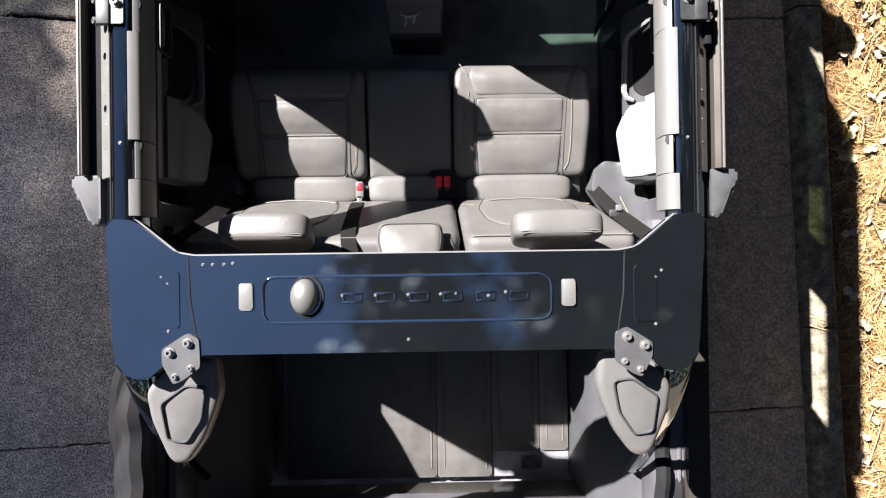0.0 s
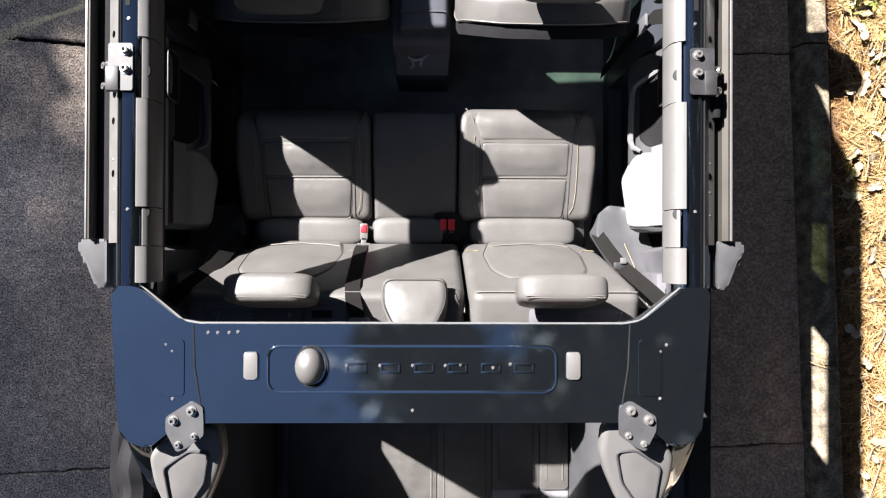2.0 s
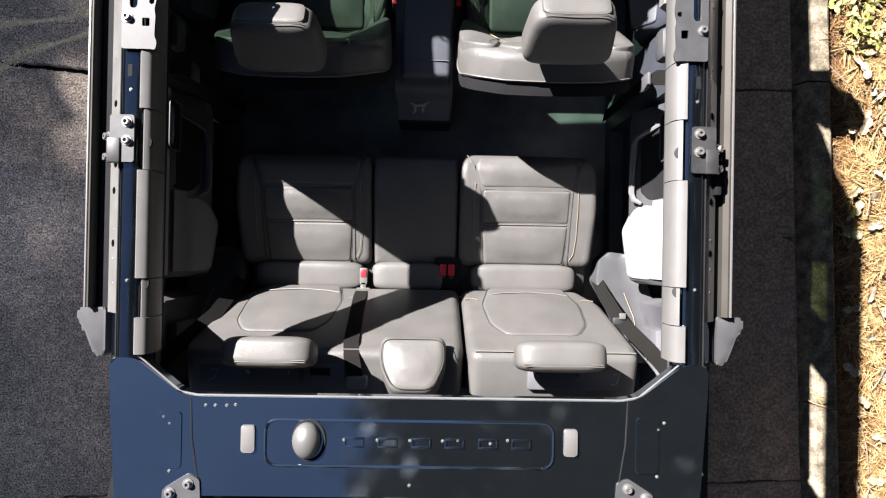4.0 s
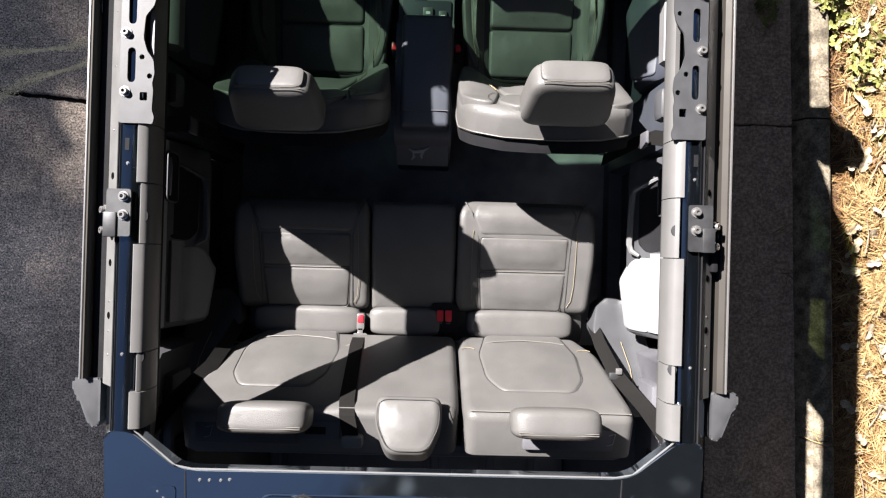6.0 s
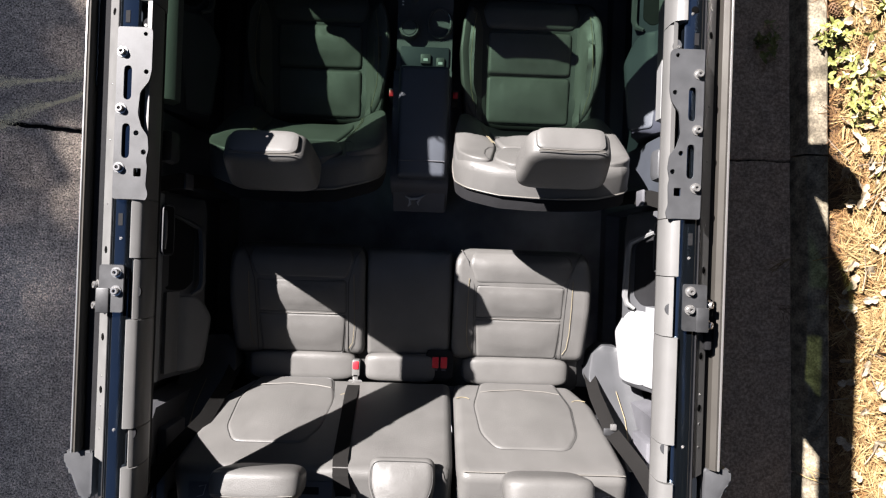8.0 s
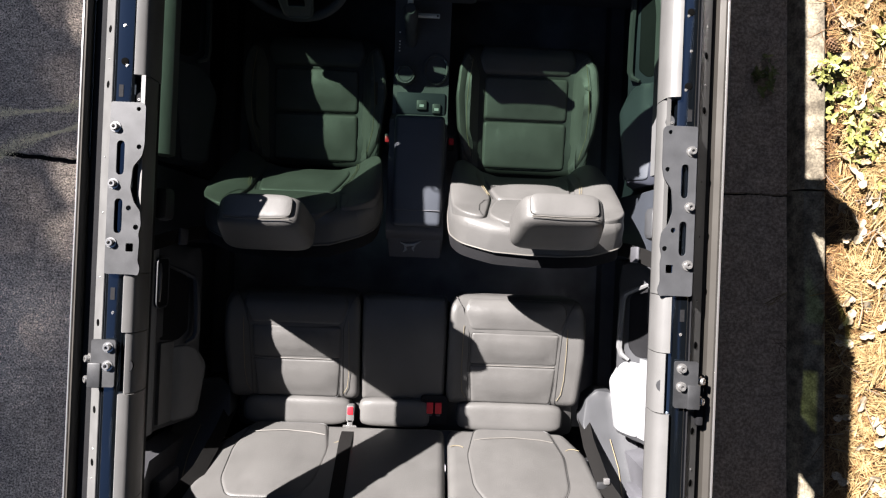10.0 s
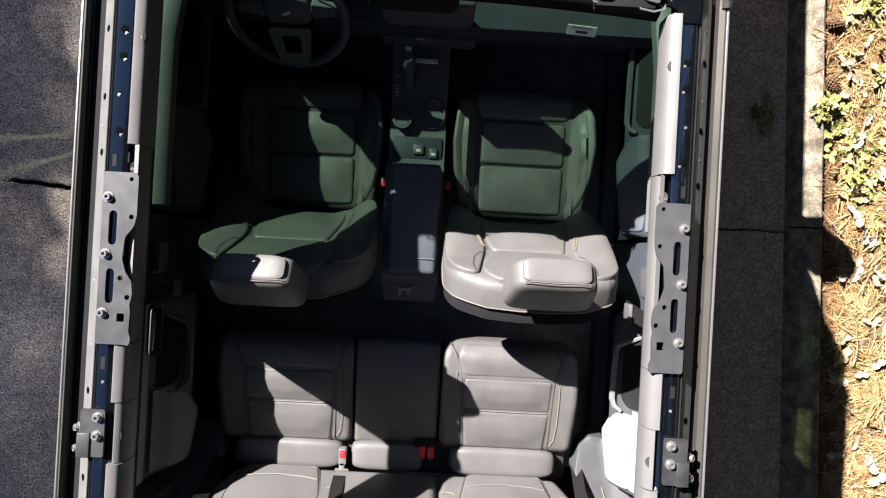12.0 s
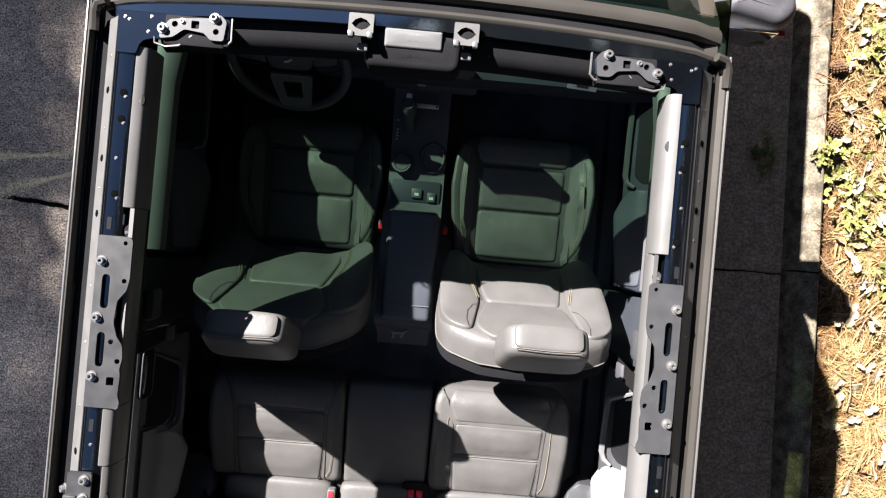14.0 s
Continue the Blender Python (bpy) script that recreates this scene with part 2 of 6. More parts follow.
def pad(outline, f, th=0.03, roll=0.012, dome=0.006, rings=7, bm=None):
    """An upholstered panel: outline in (u, v), edges rolled over, middle domed; f(u, v, w) gives its place."""
    bm = bm or bmesh.new()
    pts = [Vector(p) for p in outline]
    k = len(pts)
    area = sum(pts[i].x * pts[(i + 1) % k].y - pts[(i + 1) % k].x * pts[i].y for i in range(k))
    if area < 0:
        pts.reverse()
    c = sum(pts, Vector((0, 0))) / k
    nrm = []
    for i in range(k):
        d = (pts[(i + 1) % k] - pts[i - 1])
        d = d.normalized() if d.length > 1e-9 else Vector((1, 0))
        nrm.append(Vector((-d.y, d.x)))
    levels = [(0.0, -th)]
    for j in range(5):
        a = math.pi / 2 * j / 4
        levels.append((roll * (1 - math.cos(a)), -roll + roll * math.sin(a)))
    loops = [[bm.verts.new(f(*(p + q * ins), w)) for p, q in zip(pts, nrm)] for ins, w in levels]
    inner = [p + q * roll for p, q in zip(pts, nrm)]
    for a, b in zip(loops, loops[1:]):
        for i in range(k):
            bm.faces.new((a[i], a[(i + 1) % k], b[(i + 1) % k], b[i]))
    # even mesh over the middle, raised like a stretched skin
    P = np.array([tuple(p) for p in inner])
    Q = np.roll(P, -1, 0)
    lo, hi = P.min(0), P.max(0)
    h = max((hi - lo).min() / 9, (hi - lo).max() / 26, 0.006)
    gx, gy = np.meshgrid(np.arange(lo[0] + h / 2, hi[0], h), np.arange(lo[1] + h / 2, hi[1], h))
    G = np.stack([gx.ravel(), gy.ravel()], 1)
    E = Q - P
    rel = G[:, None] - P[None]
    t = np.clip((rel * E[None]).sum(2) / np.maximum((E * E).sum(1), 1e-12)[None], 0, 1)
    gap = np.sqrt(((rel - t[..., None] * E[None]) ** 2).sum(2)).min(1)
    span = (P[None, :, 1] > G[:, None, 1]) != (Q[None, :, 1] > G[:, None, 1])
    cutx = P[None, :, 0] + (G[:, None, 1] - P[None, :, 1]) * E[None, :, 0] / np.where(E[:, 1] == 0, 1e-12, E[:, 1])[None]
    G = G[((span & (G[:, None, 0] < cutx)).sum(1) % 2 == 1) & (gap > 0.55 * h)]
    allp = [Vector(p) for p in P.tolist() + G.tolist()]
    cv, _, cf, vo, _, _ = delaunay_2d_cdt(allp, [(i, (i + 1) % k) for i in range(k)], [], 1, 1e-7)
    rim = [next((o for o in group if o < k), None) for group in vo]
    pairs = np.array([(f_[a], f_[(a + 1) % len(f_)]) for f_ in cf for a in range(len(f_))])
    both = np.concatenate([pairs, pairs[:, ::-1]])
    count = np.bincount(both[:, 0], minlength=len(cv))
    free = np.array([r is None for r in rim])
    W = np.zeros(len(cv))
    for _ in range(160):
        W = np.where(free, np.bincount(both[:, 0], weights=W[both[:, 1]], minlength=len(cv)) / np.maximum(count, 1) + 0.02, 0)
    if W.max() > 0:
        W /= W.max()
        W = dome * W * W * (3 - 2 * W)
    top = [loops[-1][r] if r is not None else bm.verts.new(f(cv[n].x, cv[n].y, float(W[n]))) for n, r in enumerate(rim)]
    for f_ in cf:
        vs_ = [top[n] for n in f_]
        if len(set(vs_)) == len(vs_) and bm.faces.get(vs_) is None:
            bm.faces.new(vs_)
    bm.faces.new(loops[0][::-1])
    return bm


def pillow(c, half, e=0.5, taper=0.0, turn=None, nu=36, nv=18):
    """A soft cushion: a box of half sizes with strongly rounded sides; taper narrows it towards the bottom."""
    turn = turn or Matrix()
    g = lambda v, p: math.copysign(abs(v) ** p, v)
    rings = []
    for j in range(1, nv):
        b = -math.pi / 2 + math.pi * j / nv
        ring = []
        for i in range(nu):
            a = 2 * math.pi * i / nu
            z = g(math.sin(b), e)
            k = 1 - taper * (1 - z) / 2
            p = Vector((half[0] * g(math.cos(b), e) * g(math.cos(a), e) * k, half[1] * g(math.cos(b), e) * g(math.sin(a), e) * k, half[2] * z))
            ring.append(Vector(c) + (turn @ p))
        rings.append(ring)
    return loft(rings)


def seam(outline, f, w, parent, r=0.0016):
    """A dark sewn groove line round a panel."""
    pts = list(outline)
    part("seam", tube([f(p[0], p[1], w) for p in pts + pts[:2]], r, 5), LEATHER_SIDE, parent)


def stitch(points, f, w=0.004, r=0.0012, n=4):
    return tube([f(u, v, w) for u, v in points], r, n)


def bolt_mesh(r=0.011, h=0.010, material=None):
    """A socket-head screw on a washer."""
    bm = bmesh.new()
    n = 14
    prof = [(0.0, 0.0), (r * 1.45, 0), (r * 1.45, h * 0.18), (r, h * 0.2), (r, h * 0.85), (r * 0.88, h), (r * 0.48, h), (r * 0.42, h * 0.45), (0.0, h * 0.4)]
    rings = [[bm.verts.new((q * math.cos(2 * math.pi * i / n), q * math.sin(2 * math.pi * i / n), z)) for i in range(n)] for q, z in prof[1:-1]]
    for a, b in zip(rings, rings[1:]):
        for i in range(n):
            bm.faces.new((a[i], a[(i + 1) % n], b[(i + 1) % n], b[i]))
    bm.faces.new(rings[0][::-1])
    bm.faces.new(rings[-1])
    return mesh_of(bm, material or BOLT)


SCREW = bolt_mesh(0.0085, 0.011)
RIVET = bolt_mesh(0.0027, 0.0022)
# flat dark discs; the shade inside open holes is put in their colour
DARK_DISC = mesh_of(plate(circle(0, 0, 0.0085, 16), 0.0, 0.0022, "z", b=0.0006), HOLE_SHADE)
TILT_OUT = {s: Matrix.Rotation(radians(43 * s), 4, "Y") for s in (-1, 1)}


# ---- ground ----
def kerb_x(y):
    return 2.006 - 0.036 * (y + 0.3)


def terrain():
    soil = mat("dry soil", (0.0575, 0.04, 0.024), 0.95, vary=0.35, scale=3, grain=60, bump=0.8, second=(0.085, 0.06, 0.035))
    bm = bmesh.new()
    v = [bm.verts.new(p) for p in ((-600, -600, -0.16), (600, -600, -0.16), (600, 600, -0.16), (-600, 600, -0.16))]
    bm.faces.new(v)
    g = new("ground", mesh_of(bm, soil, True))
    tagged(g, "bare brown soil reaching to the horizon", "ground", kind="structure")
    # verge beyond the kerb: gently uneven soil
    bm = bmesh.new()
    nx, ny = 30, 60
    grid = []
    for j in range(ny + 1):
        y = -6 + 12 * j / ny
        row = []
        for i in range(nx + 1):
            x = kerb_x(y) + 0.10 + 6 * (i / nx) ** 1.6
            row.append(bm.verts.new((x, y, 0.020 + 0.03 * noise.noise(Vector((x * 2, y * 2, 0))) + 0.02 * (x - 2))))
        grid.append(row)
    for j in range(ny):
        for i in range(nx):
            bm.faces.new((grid[j][i], grid[j][i + 1], grid[j + 1][i + 1], grid[j + 1][i]))
    tagged(new("verge", mesh_of(bm, soil)), "brown soil verge beside the concrete kerb", "verge", kind="structure")


def paving_material():
    """Dark, coarse concrete: grain of two sizes, broad pale worn areas, and brown leaf stain by the kerb."""
    m = mat("worn dark concrete", (0.5, 0.5, 0.5), 0.92, vary=0.1, scale=1.3, grain=130, bump=0.45)
    t = m.node_tree
    b = t.nodes["Principled BSDF"]
    geo = t.nodes.new("ShaderNodeNewGeometry")

    def noise_at(scale, detail, rough, lo, hi):
        n, r = t.nodes.new("ShaderNodeTexNoise"), t.nodes.new("ShaderNodeMapRange")
        n.inputs["Scale"].default_value, n.inputs["Detail"].default_value, n.inputs["Roughness"].default_value = scale, detail, rough
        r.inputs["From Min"].default_value, r.inputs["From Max"].default_value = lo, hi
        t.links.new(geo.outputs["Position"], n.inputs["Vector"])
        t.links.new(n.outputs[0], r.inputs[0])
        return r.outputs[0]

    def blend(kind, factor, a, c):
        x = t.nodes.new("ShaderNodeMix")
        x.data_type, x.blend_type = "RGBA", kind
        for sock, v in ((x.inputs[0], factor), (x.inputs[6], a), (x.inputs[7], c)):
            if isinstance(v, bpy.types.NodeSocket):
                t.links.new(v, sock)
            else:
                sock.default_value = v
        return x.outputs[2]

    grain = blend("MIX", noise_at(105, 4, 0.65, 0.36, 0.68), (0.08, 0.08, 0.084, 1), (1.12, 1.10, 1.07, 1))
    fine = blend("MIX", noise_at(240, 2, 0.5, 0.30, 0.70), (0.42, 0.42, 0.42, 1), (1.62, 1.61, 1.60, 1))
    grain = blend("MULTIPLY", 1.0, grain, fine)
    worn = blend("MIX", noise_at(1.7, 6, 0.62, 0.42, 0.68), (0.86, 0.86, 0.87, 1), (1.40, 1.37, 1.32, 1))
    # one large pale worn patch with a ragged edge
    away, ragged, patch = t.nodes.new("ShaderNodeVectorMath"), t.nodes.new("ShaderNodeMath"), t.nodes.new("ShaderNodeMapRange")
    away.operation, away.inputs[1].default_value = "DISTANCE", (-2.22, 0.42, 0.0)
    t.links.new(geo.outputs["Position"], away.inputs[0])
    ragged.operation, ragged.inputs[1].default_value = "MULTIPLY_ADD", 0.9
    t.links.new(noise_at(5, 6, 0.7, 0.0, 1.0), ragged.inputs[0])
    t.links.new(away.outputs["Value"], ragged.inputs[2])
    patch.inputs["From Min"].default_value, patch.inputs["From Max"].default_value = 0.96, 0.62
    t.links.new(ragged.outputs[0], patch.inputs[0])
    worn = blend("MULTIPLY", 1.0, worn, blend("MIX", patch.outputs[0], (1, 1, 1, 1), (1.65, 1.63, 1.60, 1)))
    col = blend("MULTIPLY", 1.0, grain, worn)
    mid = blend("MIX", noise_at(22, 7, 0.75, 0.30, 0.70), (0.50, 0.50, 0.51, 1), (1.52, 1.50, 1.46, 1))
    col = blend("MULTIPLY", 1.0, col, mid)
    # brown leaf stain beyond the car, towards the kerb
    sep, rng, add = t.nodes.new("ShaderNodeSeparateXYZ"), t.nodes.new("ShaderNodeMapRange"), t.nodes.new("ShaderNodeMath")
    t.links.new(geo.outputs["Position"], sep.inputs[0])
    add.operation, add.inputs[1].default_value = "MULTIPLY_ADD", 0.7
    t.links.new(noise_at(2.5, 5, 0.6, 0.0, 1.0), add.inputs[0])
    t.links.new(sep.outputs[0], add.inputs[2])
    rng.inputs["From Min"].default_value, rng.inputs["From Max"].default_value = 0.9, 1.5
    t.links.new(add.outputs[0], rng.inputs[0])
    brown = blend("MIX", noise_at(58, 6, 0.75, 0.44, 0.74), (0.45, 0.36, 0.28, 1), (1.30, 1.10, 0.90, 1))
    brown = blend("MULTIPLY", 1.0, brown, blend("MIX", noise_at(14, 5, 0.65, 0.3, 0.7), (0.7, 0.7, 0.7, 1), (1.3, 1.3, 1.3, 1)))
    col = blend("MIX", rng.outputs[0], col, brown)
    col = blend("MULTIPLY", 1.0, col, (0.55, 0.48, 0.42, 1))
    t.links.new(col, b.inputs["Base Color"])
    return m


def pavement():
    m = paving_material()
    joints = [-5.2, -3.1, -0.93, 1.255, 3.4, 5.6]
    pave = thing("pavement", (-2, 0, 0), "dark worn concrete driveway of large slabs", "pavement", kind="structure")

    def edge(x, y):
        return y + 0.012 * noise.noise(Vector((x * 3, y * 7, 0))) + 0.008 * noise.noise(Vector((x * 17, y * 7, 3))) + 0.005 * noise.noise(Vector((x * 45, y * 7, 5))) - 0.035 * (x + 0.2) / 2.2 * (1 if y == 1.255 else -1) * 0.3 + (0.085 * max(0, -1.6 - x) - 0.03 * (x < -0.8) if y == 1.255 else 0.032 * x if y == -0.93 else 0)

    for a, c in zip(joints, joints[1:]):
        xs = [-9 + 0.25 * i for i in range(20)] + [-4 + 0.02 * i for i in range(306)]
        lo, hi = [], []
        for x in xs:
            xx = min(x, kerb_x((a + c) / 2) + 0.2)
            gap = 0.006 + 0.010 * max(0, noise.noise(Vector((x * 5, a, 9)))) + 0.004 * noise.noise(Vector((x * 40, a, 2))) + (0.016 if xx < 0 and a > 0 else -0.003)
            lo.append((xx - CX, edge(xx, a) + gap))
            hi.append((xx - CX, edge(xx, c) - 0.004))
        bm = bmesh.new()
        rows = []
        for r, (p, q) in enumerate(zip(lo, hi)):
            rows.append([bm.verts.new((p[0], p[1], -0.1)), bm.verts.new((p[0], p[1], -0.006)), bm.verts.new((p[0], p[1] + 0.007, 0)),
                         bm.verts.new((q[0], q[1] - 0.007, 0)), bm.verts.new((q[0], q[1], -0.006)), bm.verts.new((q[0], q[1], -0.1))])
        for p, q in zip(rows, rows[1:]):
            for i in range(5):
                bm.faces.new((p[i], q[i], q[i + 1], p[i + 1]))
        part("slab", bm, m, pave)
    # joint filler below the slabs
    bm = bmesh.new()
    bm.faces.new([bm.verts.new(p) for p in ((-9, -6, -0.035), (2.3, -6, -0.035), (2.3, 6, -0.035), (-9, 6, -0.035))])
    part("joint_filler", bm, RUBBER, pave, "black dirt in the joints")


def kerb():
    m = mat("pale weathered concrete", (0.120, 0.100, 0.072), 0.85, vary=0.5, scale=16, grain=90, bump=0.8, second=(0.190, 0.163, 0.118), stain=0.5)
    k = thing("kerb", (kerb_x(0), 0, 0), "pale weathered concrete kerb with darker and lighter patches", "kerb", kind="structure")
    joints = [-5.5, -2.62, -0.42, 1.27, 3.3, 5.5]
    for a, c in zip(joints, joints[1:]):
        rings = []
        n = 24
        for i in range(n + 1):
            y = a + 0.005 + (c - a - 0.01) * i / n
            w = [0.004 * noise.noise(Vector((y * 4, j * 3.1, 0))) + 0.003 * noise.noise(Vector((y * 19, j, 5))) for j in range(6)]
            x = kerb_x(y) - CX
            prof = [(x - 0.05, -0.05), (x - 0.045 + w[0], 0.003), (x - 0.04 + w[1], 0.02 + w[4] * 0.5), (x - 0.03 + w[2], 0.08), (x - 0.014 + w[2], 0.099 + w[4]), (x + 0.090 + w[3], 0.1 + w[5]), (x + 0.104, 0.088), (x + 0.104, -0.05)]
            rings.append([(p[0], y, p[1]) for p in prof])
        part("kerb_stone", loft(rings), m, k)


def litter():
    """Pine straw, dead leaves, twigs, ivy and cones on the verge."""
    rng = random.Random(4)
    dead = mat("dead leaves", (0.17, 0.12, 0.07), 0.7, vary=0.35, scale=14, grain=150, bump=0.2, second=(0.29, 0.245, 0.18))
    green = mat("ivy leaves", (0.115, 0.122, 0.028), 0.42, vary=0.3, scale=14, grain=150, bump=0.2, second=(0.24, 0.24, 0.08))
    twig = mat("grey twigs", (0.15, 0.12, 0.09), 0.8, vary=0.2, bump=0.3)

    def height(x, y):
        return 0.025 + 0.03 * noise.noise(Vector((x * 2, y * 2, 0))) + 0.02 * (x - 2)

    def needles(count, color, second, widest, lift, start, label):
        """Pairs of needles in loose tufts that lie over one another."""
        vs, fs = [], []
        for i in range(count // 6):
            y0 = rng.uniform(-2.0, 3.2)
            x0 = kerb_x(y0) + start + abs(rng.gauss(0, 0.55)) - (0.05 if rng.random() < 0.04 else 0)
            if rng.random() < 0.0015:
                x0 = kerb_x(y0) + rng.uniform(-0.12, 0.10)
            way = rng.uniform(0, math.pi)
            up = rng.uniform(*lift)
            for j in range(6):
                x, y = x0 + rng.gauss(0, 0.016), y0 + rng.gauss(0, 0.016)
                z = height(x, y) + up if x > kerb_x(y) + 0.10 else 0.104 if x > kerb_x(y) - 0.03 else 0.004
                a, l, w = way + rng.gauss(0, 0.35), rng.uniform(0.07, 0.20), rng.uniform(0.0009, widest)
                d = Vector((math.cos(a), math.sin(a), rng.uniform(-0.2, 0.2) if z > 0.01 else 0.02)) * l / 2
                s = Vector((-math.sin(a), math.cos(a), rng.uniform(-0.5, 0.5))) * w
                p = Vector((x, y, max(z, 0.004)))
                bend = Vector((-math.sin(a), math.cos(a), 0.3)) * rng.uniform(-0.016, 0.016)
                k = len(vs)
                vs += [p - d - s, p - d + s, p + bend + s, p + bend - s, p + d]
                fs += [(k, k + 1, k + 2, k + 3), (k + 3, k + 2, k + 4)]
        me = bpy.data.meshes.new("straw")
        me.from_pydata([tuple(v) for v in vs], [], fs)
        me.materials.append(mat("pine needles", color, 0.6, vary=0.25, scale=30, grain=200, bump=0, second=second))
        tagged(new("pine_straw", me), label, "pine straw", kind="stuff")

    # darker needles reach closer to the kerb: the shaded strip is partly in colour
    needles(15000, (0.065, 0.0325, 0.014), (0.11, 0.06, 0.0275), 0.0022, (0.0, 0.015), 0.11, "dark brown pine needles deep in the litter, darkening the verge's shaded strip")
    needles(13000, (0.15, 0.0775, 0.0275), (0.21, 0.125, 0.055), 0.0024, (0.006, 0.03), 0.15, "red-brown dry pine needles strewn over the verge")
    needles(12000, (0.205, 0.132, 0.055), (0.29, 0.208, 0.098), 0.0028, (0.015, 0.045), 0.22, "golden dry pine needles strewn over the verge")

    def leaves(count, place, size, material, lobes, curl, name, label, category):
        vs, fs = [], []
        for i in range(count):
            x, y, z = place(i)
            s = size * rng.uniform(0.6, 1.3)
            m = Matrix.Translation((x, y, z)) @ Euler((rng.gauss(0, curl), rng.gauss(0, curl), rng.uniform(0, 6.28))).to_matrix().to_4x4()
            k = len(vs)
            n = 12
            vs.append(m @ Vector((0, 0, 0)))
            for j in range(n):
                a = 2 * math.pi * j / n
                r = s * (0.62 + 0.38 * math.cos(lobes * a)) if lobes else s * (0.35 + 0.65 * abs(math.cos(a)))
                vs.append(m @ Vector((r * math.cos(a), r * math.sin(a) * (1 if lobes else 0.8), 0.25 * r * abs(math.sin(a)) + s * rng.uniform(-0.08, 0.08))))
            fs += [(k, k + 1 + j, k + 1 + (j + 1) % n) for j in range(n)]
        me = bpy.data.meshes.new(name)
        me.from_pydata([tuple(v) for v in vs], [], fs)
        me.materials.append(material)
        return tagged(new(name, me), label, category, kind="stuff")

    def on_verge(i):
        y = rng.uniform(-1.8, 3.0)
        x = kerb_x(y) + 0.19 + abs(rng.gauss(0, 0.4))
        return x, y, height(x, y) + rng.uniform(0.03, 0.06)

    leaves(280, on_verge, 0.040, dead, 0, 0.35, "dead_leaves", "pale curled dead leaves lying on pine straw", "leaf litter")
    patches = [(2.03, 1.89, 0.09), (2.16, 1.74, 0.12), (2.24, 1.52, 0.09), (2.40, 1.30, 0.07), (2.3, 2.45, 0.12), (2.4, 2.1, 0.10), (2.5, 1.65, 0.2), (1.74, 1.87, 0.05)]
    for cx, cy, rad in patches:
        def on_patch(i, cx=cx, cy=cy, rad=rad):
            x, y = rng.gauss(cx, rad * 0.6), rng.gauss(cy, rad * 0.8)
            return x, y, (height(x, y) if x > kerb_x(y) + 0.10 else 0.1 if x > kerb_x(y) else 0.0) + rng.uniform(0.02, 0.08)
        leaves(int(420 * rad), on_patch, 0.036, green, 3, 0.45, "ivy", "green lobed ivy creeping over the kerb edge", "ivy")
    bm = bmesh.new()
    for i in range(70):
        x, y, z = on_verge(i)
        a, l = rng.uniform(0, math.pi), rng.uniform(0.08, 0.3)
        p = Vector((x, y, z + 0.015))
        d = Vector((math.cos(a), math.sin(a), rng.uniform(-0.08, 0.12))) * l
        k = Vector((-math.sin(a), math.cos(a), 0)) * rng.uniform(-0.03, 0.03)
        tube([p, p + d * 0.5 + k, p + d], [0.003, 0.0025, 0.0012], 5, bm)
    tagged(new("twigs", mesh_of(bm, twig)), "thin grey fallen twigs on the straw", "twigs", kind="stuff")
    cone_mat = mat("brown pine cone", (0.08, 0.0425, 0.02), 0.75, vary=0.3, bump=0.3)
    for x, y, a in ((2.075, 2.04, 0.4), (2.06, 2.36, 1.2)):
        bm = bmesh.new()
        for j in range(90):
            h = j / 90
            t = j * 2.39996
            r = 0.026 * math.sin(math.pi * (0.12 + 0.85 * h)) + 0.004
            c = Vector((r * math.cos(t), r * math.sin(t), 0.085 * h - 0.04))
            out = Vector((math.cos(t), math.sin(t), 0.5)) * 0.009
            sd = Vector((-math.sin(t), math.cos(t), 0)) * 0.006
            up = Vector((0, 0, 0.003))
            q = [bm.verts.new(v) for v in (c - sd * 0.5, c + sd * 0.5, c + out + sd, c + out * 1.25 + up, c + out - sd)]
            bm.faces.new(q)
        tube([(0, 0, -0.04), (0, 0, 0), (0, 0, 0.045)], [0.018, 0.024, 0.006], 8, bm)
        ob = new("pine_cone", mesh_of(bm, cone_mat, True))
        ob.matrix_world = pose(x, y, height(x, y) + 0.05, 80, 0, math.degrees(a))
        tagged(ob, "brown open pine cone lying on dry straw", "pine cone", group="cones on the verge")


